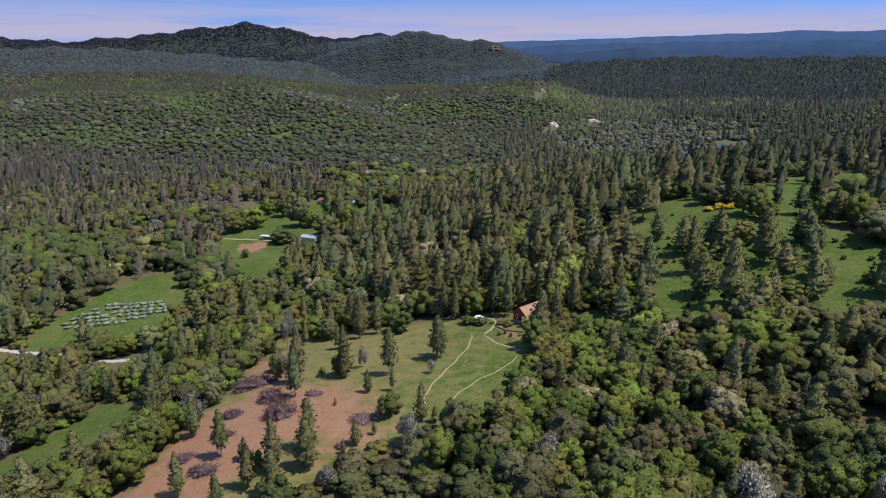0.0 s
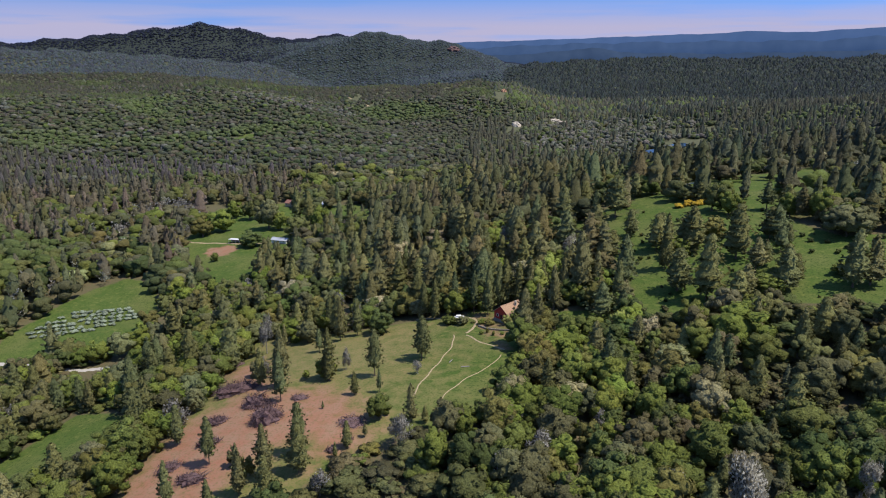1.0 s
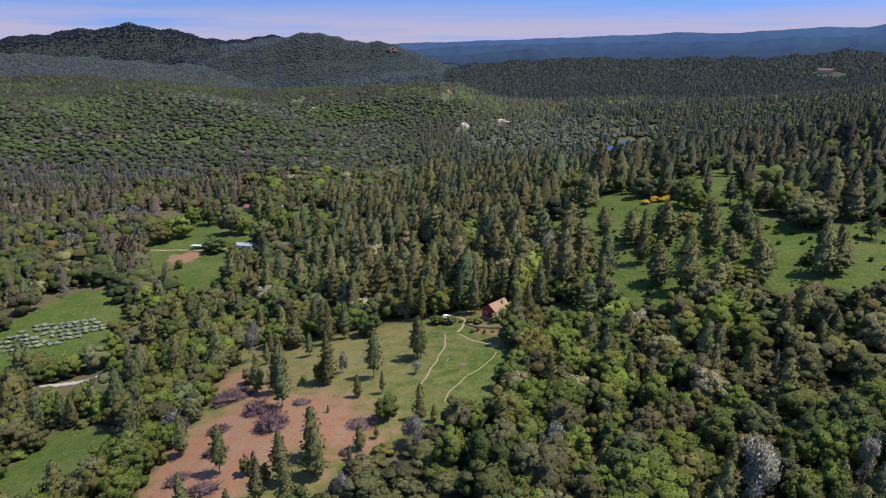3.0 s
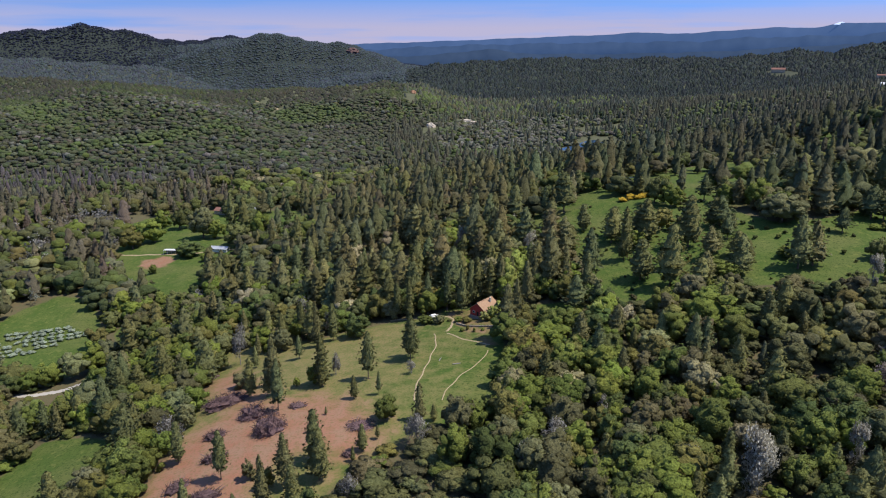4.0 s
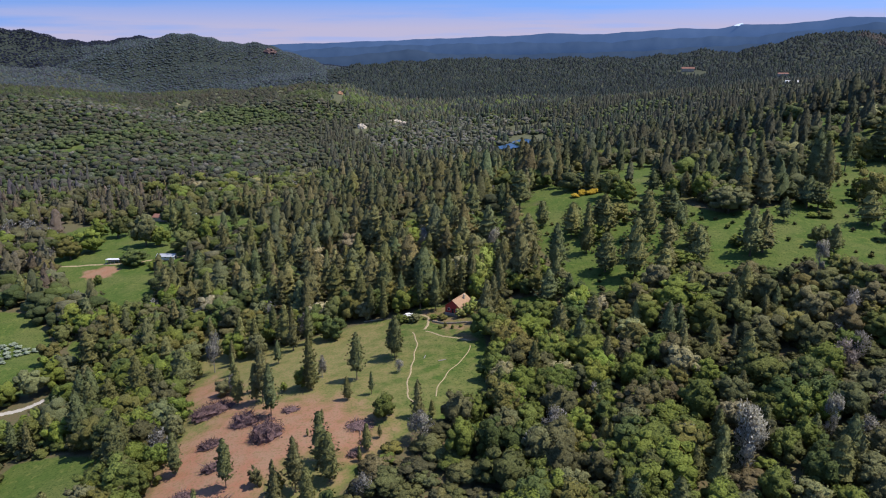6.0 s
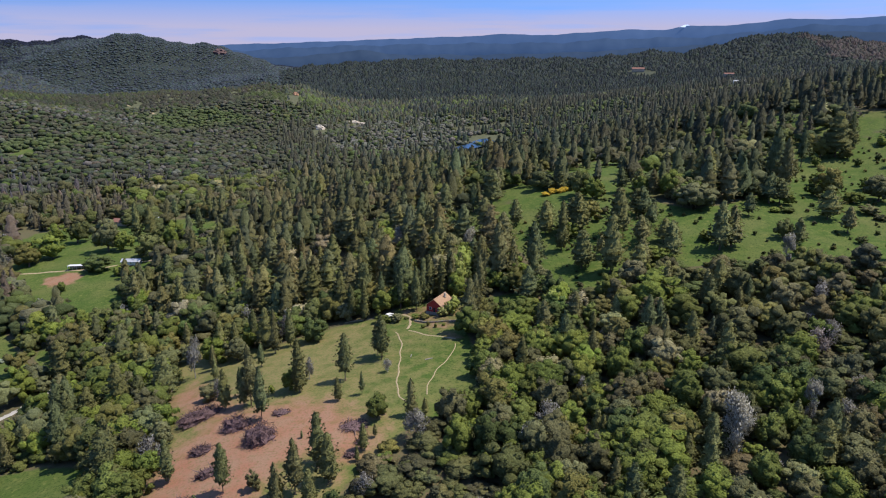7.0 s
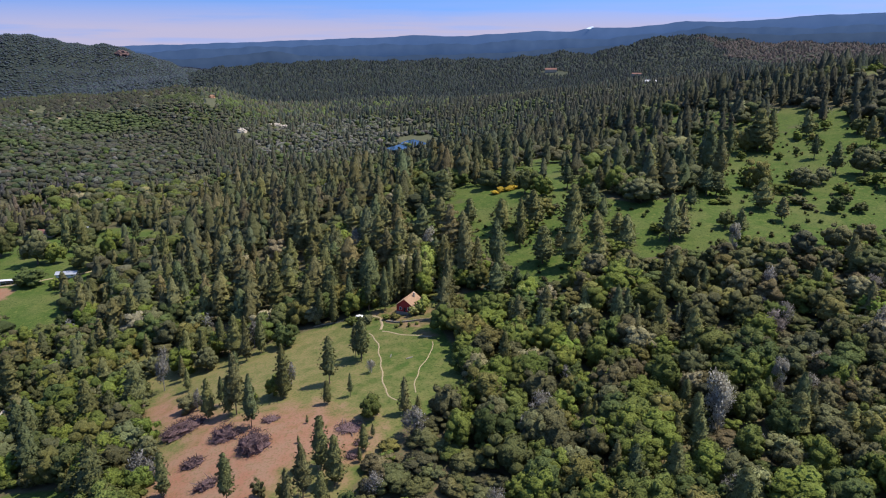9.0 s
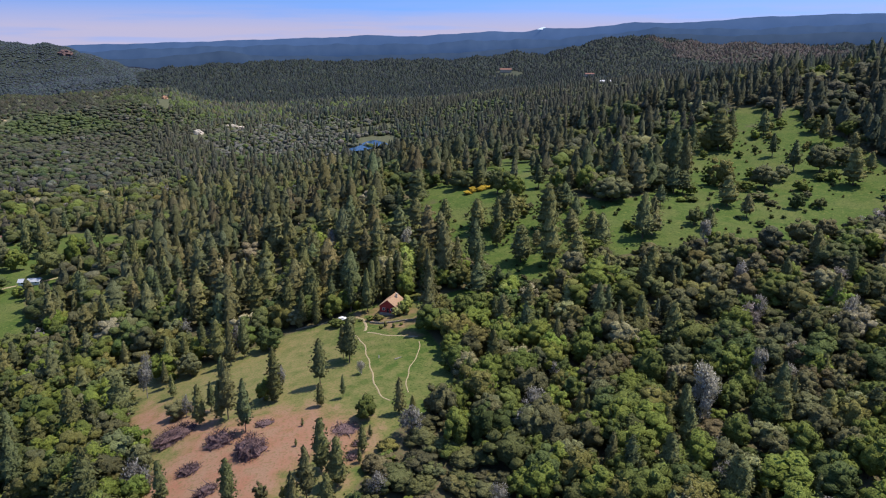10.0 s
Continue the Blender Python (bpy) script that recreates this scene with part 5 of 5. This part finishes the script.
strip("path_1", ((-7.5, 282), (-5.3, 268.5), (-8.0, 247.1), (-9.8, 229.9), (-10.5, 218.9), (-7, 213)), 0.7, M_PATH, "narrow trodden footpath across the lawn", "path", 0.12)
strip("path_2", ((-2.2, 280.5), (6.5, 270), (12, 266.5), (17.8, 262.5)), 1.0, M_PATH, "trodden earth path below the terrace", "path", 0.12)
strip("path_3", ((15.5, 259), (13, 249.5), (5.2, 236), (0.9, 226), (-1, 216)), 0.55, M_PATH, "narrow trodden footpath across the lawn", "path", 0.12)
strip("path_4", ((-30, 306), (-18, 304.5), (-9, 305.5), (-3, 303), (0.5, 297), (0, 290), (-2.2, 281)), 1.5, M_PATH, "pale earth drive round dark shrubs to the lawn", "path", 0.14)
strip("road", ((-300, 290), (-262, 285), (-242, 286), (-227, 286), (-206, 282), (-188, 282), (-173, 287), (-166, 297), (-160, 310)), 4.4, M_ROAD, "pale gravel road between the trees", "road", 0.18, 0.4)
strip("barn_track", ((-300, 500), (-240, 484), (-226, 482), (-200, 478), (-183, 484), (-165, 482), (-142, 485), (-120, 500), (-112, 504)), 3.0, M_PATH, "dirt track past the barns", "road", 0.2, 0.3)
strip("drive", ((80, 486), (92, 490), (104, 487), (118, 492)), 3.2, M_ROAD, "pale gravel drive by the white house", "road", 0.2, 0.2)
strip("fire_track", ((-600, 1675), (-530, 1575), (-446, 1484), (-405, 1425), (-385, 1393)), 6.0, M_PATH, "bare track down the brushy hill", "road", 0.3, 0.5)

# fallen log and the small lawn bed
def log(x, y, length, turn, label):
    v, f = cone((0.16, 0.2, 0.14), (0, length * 0.5, length), 7, 0.12, rng)
    v = np.c_[v[:, 2] - length / 2, v[:, 0], v[:, 1] + 0.16]
    ob = new("fallen_log", mesh_from("fallen_log", v, f, M_GREYBARK))
    ob.matrix_basis = pose(x, y, z_at(x, y), 0, 0, turn)
    tagged(ob, label, "log")


log(3.5, 247, 3.2, 20, "bleached log lying on the lawn")
log(-3.0, 252, 3.0, 75, "bleached log lying on the lawn")
log(-58, 207, 5.0, 40, "bleached log across a brush heap")


# ---- heaps of cut brush ----
bv, bf = cone((0.045, 0.05, 0.03, 0.008), (0, 0.3, 0.7, 1.0), 5, 0.2, rng)
BRANCHES = []
for bend in (0.1, -0.14, 0.22):
    BRANCHES.append(mesh_from("branch", bv + np.c_[bend * bv[:, 2] ** 2, 0 * bv[:, 2], 0 * bv[:, 2]], bf, M_BRANCH))


def brush_heap(x, y, a, b, h, turn, label, sticks):
    """A heap of cut brush: a ragged mound of twigs with long branches thrown on it."""
    root = tagged(new("brush_heap"), label, "brush heap", "heaps of cut brush")
    root.matrix_basis = pose(x, y, z_at(x, y) - 0.1, 0, 0, turn)
    v0, f0 = blob(rng, 0.22, 3)
    v0 = v0 * (a * 0.8, b * 0.8, h * 0.75) * (1 + 0.2 * np.sin(v0[:, :1] * 5 + x) * np.sin(v0[:, 1:2] * 6 + y))
    v0[:, 2] = np.maximum(v0[:, 2], -0.2)
    d = rng.normal(0, 1, (sticks, 3))
    d[:, 2] = np.abs(d[:, 2])
    d = unit(d)
    c = d * (a, b, h) * rng.uniform(0.7, 1.12, (sticks, 1))
    out = unit(rng.normal(0, 1, (sticks, 3)) + d * 0.7)
    L = rng.uniform(0.6, 2.4, sticks)
    v, f = joined([(v0, f0), sprays(c, out, unit(rng.normal(0, 1, (sticks, 3))), L, L * 0.1, rng)])
    part("mound", mesh_from("mound", v, f, M_BRUSH), root)
    for k in range(8 + sticks // 45):
        q = unit(rng.normal(0, 1, (1, 3)) * (1, 1, 0.5) + (0, 0, 0.5))[0]
        br = part("branch", BRANCHES[k % 3], root)
        g = rng.uniform(0.4, 0.85) * min(a, 5.0)
        br.matrix_basis = Matrix.Translation(q * (a * 0.6, b * 0.6, h * 0.72)) @ Matrix.Rotation(rng.random() * 6.28, 4, "Z") @ Matrix.Rotation(rng.uniform(1.05 if h > 1.2 else 1.4, 1.55), 4, "X") @ Matrix.Diagonal((g, g, g, 1))


HEAP = "pile of cut purple-brown brush on bare red earth"
for x, y, a, b, h, turn, n in ((-79, 228, 8.0, 3.8, 3.4, 35, 900), (-64.5, 214, 4.8, 3.6, 3.2, 0, 620), (-55.5, 203, 5.4, 4.8, 4.2, 70, 900), (-74, 204, 3.8, 2.6, 1.7, 20, 300), (-69, 190, 4.0, 2.2, 1.5, 25, 260),
                               (-65, 172, 4.8, 2.6, 1.8, 10, 280), (-76, 178, 4.0, 2.4, 1.8, 40, 240), (-104, 266, 7.0, 4.2, 2.6, 30, 460), (-50, 218, 3.2, 2.4, 0.9, 0, 160), (-27, 187, 1.8, 1.5, 1.0, 0, 90), (-24, 193, 1.6, 1.3, 0.9, 0, 90)):
    brush_heap(x, y, a * 1.08, b * 1.08, h * 1.3, turn, HEAP, n)
brush_heap(-25.5, 202.5, 5.0, 4.4, 0.5, 0, "low burnt pile of pinkish brush and ash", 380)


# ---- young olive trees in rows ----
olive_tint = np.array((0.26, 0.3, 0.21))
olives = []
for k in range(3):
    v, f, nv = oak_crown(rng, 40, 0.14, 8, 1.0, 0.22)
    root = tagged(new("young_olive_tree"), "small silvery green tree in a planted row", "olive tree", "rows in the garden field")
    part("crown", mesh_from("crown", v, f, M_LEAF_TREE, np.repeat(olive_tint[None], len(v), 0), normals=nv), root)
    tv, tf = trunk_of(rng, 0.5, 0.03, 3, 0.2)
    part("trunk", mesh_from("trunk", tv, tf, M_BARK), root)
    olives.append(root)
used_olives = set()
rows_at = ((-252, 316, 9), (-253, 322, 11), (-253, 328, 14), (-252, 334, 13), (-250, 341, 11), (-246, 348, 8))
for r, (x0, y0, count) in enumerate(rows_at):
    for i in range(count):
        if (i * 7 + r * 5) % 9 == 0:
            continue
        x = x0 + i * 4.0 + rng.uniform(-0.5, 0.5)
        y = y0 + i * 1.55 + rng.uniform(-0.5, 0.5)
        k = (i + r) % 3
        h, w = rng.uniform(1.3, 1.9), rng.uniform(3.2, 4.2)
        m = Matrix.Translation((x, y, z_at(x, y) - 0.05)) @ Matrix.Rotation(i * 1.3 + r, 4, "Z") @ Matrix.Diagonal((w, w, h, 1))
        if k in used_olives:
            keep = olives[k].scale.copy()
            olives[k].scale = (1, 1, 1)
            copy_thing(olives[k], m)
            olives[k].scale = keep
        else:
            used_olives.add(k)
            olives[k].matrix_basis = m


# ---- barns and far houses ----
def open_shed(x, y, turn, w, length, h, roof, label):
    root = tagged(new("open_shed"), label, "shed")
    root.matrix_basis = pose(x, y, z_at(x, y), 0, 0, turn)
    n = int(length / 3) + 1
    for i in range(n):
        px = -length / 2 + 0.3 + i * (length - 0.6) / (n - 1)
        for sy in (-1, 1):
            part("post", mesh_of("post", slab(0.18, 0.18, h + 0.3, px, sy * (w / 2 - 0.2), -0.3), M_WALL_WHITE), root)
    part("back_wall", mesh_of("back_wall", slab(length, 0.12, h * 0.95, 0, w / 2, 0), M_WALL_TAN), root)
    for i in range(int(length / 1.5)):
        bm = slab(1.47, w + 0.9, 0.08, -length / 2 + 0.75 + i * 1.5, 0, h + 0.02)
        for v in bm.verts:
            v.co.z += -v.co.y * 0.08 + 0.1
        part("roof_panel", mesh_of("roof_panel", bm, roof), root)


open_shed(-210, 482, 0, 4.5, 12, 2.6, M_ROOF_WHITE, "long open shed with a pale metal roof")
house("barn", "low white barn with a grey metal roof", "barn", -174, 480, 84, 5.5, 12, 2.2, 3.4, M_WALL_WHITE, M_ROOF_GREY, 3)
house("barn", "white boarded outbuilding beside a dirt track", "barn", -143, 479, 80, 4.5, 8, 2.6, 3.8, M_WALL_WHITE, M_ROOF_WHITE, 2)
house("farmhouse", "tan farmhouse with a brown roof among oaks", "house", -217, 606, 70, 8, 13, 3, 5.0, M_WALL_TAN, M_ROOF_RED, 3)
house("farmhouse", "low white farmhouse with a pale roof among oaks", "house", -224, 640, 80, 7, 12, 2.8, 4.6, M_WALL_WHITE, M_ROOF_GREY, 3)
house("cottage", "small pale cottage behind pines", "house", -187, 600, 60, 7, 10, 2.8, 4.8, M_WALL_TAN, M_ROOF_WHITE, 2)
house("cottage", "low white house with a pale roof by a drive", "house", 93, 500, 75, 6.5, 11, 2.6, 4.0, M_WALL_WHITE, M_ROOF_WHITE, 3)
house("garden_shed", "small white shed in the shade of pines", "shed", 44, 322, 20, 3, 3.5, 2.3, 3.2, M_WALL_WHITE, M_ROOF_GREY, 1)
house("ridge_house", "large pale house with a reddish roof on a wooded ridge", "house", 940, 2335, 70, 16, 40, 8, 13, M_WALL_TAN, M_ROOF_RED, 5, 6)
house("ridge_house", "pale house on a distant wooded slope", "house", 1124, 2080, 80, 12, 30, 7, 10, M_WALL_TAN, M_ROOF_RED, 4, 6)
house("ridge_house", "white house on a distant wooded slope", "house", 712, 1290, 80, 10, 22, 7, 11, M_WALL_WHITE, M_ROOF_WHITE, 3, 6)


# ---- parked vehicles half hidden by the oaks ----
def parked(x, y, turn, name, label, length, height):
    root = tagged(new(name), label, name.replace("_", " "))
    root.matrix_basis = pose(x, y, z_at(x, y) + 0.02, 0, 0, turn)
    part("body", mesh_of("body", slab(length, 1.85, height * 0.45, 0, 0, 0.35, 0.12), M_CARPAINT), root)
    cab = part("cabin", mesh_of("cabin", slab(length * 0.55, 1.65, height * 0.38, -length * 0.08, 0, 0.35 + height * 0.45, 0.18), M_CARPAINT), root)
    part("window_band", mesh_of("window_band", slab(length * 0.5, 1.69, height * 0.2, -length * 0.08, 0, 0.4 + height * 0.48, 0.02), M_GLASS), cab)
    for sx in (-1, 1):
        for sy in (-1, 1):
            v, f = cone((0.2, 0.36, 0.36, 0.2), (-0.14, -0.12, 0.12, 0.14), 12, 0.0, rng)
            wheel = part("wheel", mesh_from("wheel", np.c_[v[:, 0], v[:, 2], v[:, 1]], f, M_TYRE), root)
            wheel.matrix_basis = pose(sx * length * 0.32, sy * 0.85, 0.36)


parked(-196, 256, 30, "parked_van", "white van parked among leafy oaks", 5.2, 2.4)
parked(-189, 262, 70, "parked_car", "white car parked among leafy oaks", 4.4, 1.6)
parked(-188, 229, 10, "parked_car", "white car parked beneath oaks", 4.4, 1.6)
parked(-132, 392, 60, "parked_car", "pale car parked on the gravel road", 4.4, 1.6)
parked(-8.5, 302.5, 20, "parked_car", "pale car parked under pines beside the drive", 4.4, 1.6)
parked(-156, 484, 5, "parked_car", "white car parked beside the barn", 4.4, 1.6)


# ---- pond, rock faces ----
def pond(x, y, rx, ry, turn):
    a = np.arange(48) / 48 * 2 * np.pi
    k = 1 + 0.14 * np.sin(a * 3 + 1) + 0.1 * np.sin(a * 5)
    v = np.r_[[[0, 0, 0.3]], np.c_[np.cos(a) * rx * k, np.sin(a) * ry * k, 0 * a]]
    v[:, 2] = 0
    i = np.arange(48)
    f = np.c_[0 * i, 1 + i, 1 + (i + 1) % 48]
    ob = new("water", mesh_from("water", v, f, M_WATER))
    ob.matrix_basis = pose(x, y, max(z_at(x + dx, y + dy) for dx in (-14, 0, 14) for dy in (-50, 0, 50)) + 0.1, 0, 0, turn)
    tagged(ob, "still dark blue pond in the valley", "pond", kind="structure")


pond(166, 1012, 19, 72, -33)


def outcrop(x, y, a, b, h, material, label):
    v, f = blob(rng, 0.16, 3)
    v = v * (a, b, h) * (1 + 0.2 * np.sin(v[:, :1] * 7) * np.sin(v[:, 2:] * 9))
    ob = new("rock_outcrop", mesh_from("rock_outcrop", v, f, material))
    ob.matrix_basis = pose(x, y, z_at(x, y) + h * 0.1, 0, 0, 15)
    tagged(ob, label, "rock")


outcrop(-76, 1252, 8, 5, 7, M_ROCK, "pale bare rock face on a wooded hill")
outcrop(-18, 1400, 13, 6, 4, M_ROCK, "pale quarried rock bank among pines")
outcrop(0, 1404, 9, 5, 3, M_ROCK, "pale quarried rock bank among pines")
outcrop(-141, 1622, 6, 9, 6, M_RED_EARTH, "red earth cut on the brushy crest")
outcrop(6, 205, 0.8, 0.6, 0.6, M_ROCK, "pale boulder at the edge of the lawn")
outcrop(-1, 196, 0.9, 0.7, 0.6, M_ROCK, "pale boulder among brush below the lawn")


# snow on the far summit
v, f = cone((26, 14, 2), (0, 9, 20), 9, 0.35, rng)
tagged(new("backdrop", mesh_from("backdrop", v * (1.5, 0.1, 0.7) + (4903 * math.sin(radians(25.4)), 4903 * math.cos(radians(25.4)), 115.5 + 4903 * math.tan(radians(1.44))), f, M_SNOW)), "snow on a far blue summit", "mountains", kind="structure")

outcrop(-686, 3934, 34, 24, 20, M_SCAR, "reddish bare rock scar high on a mountain")
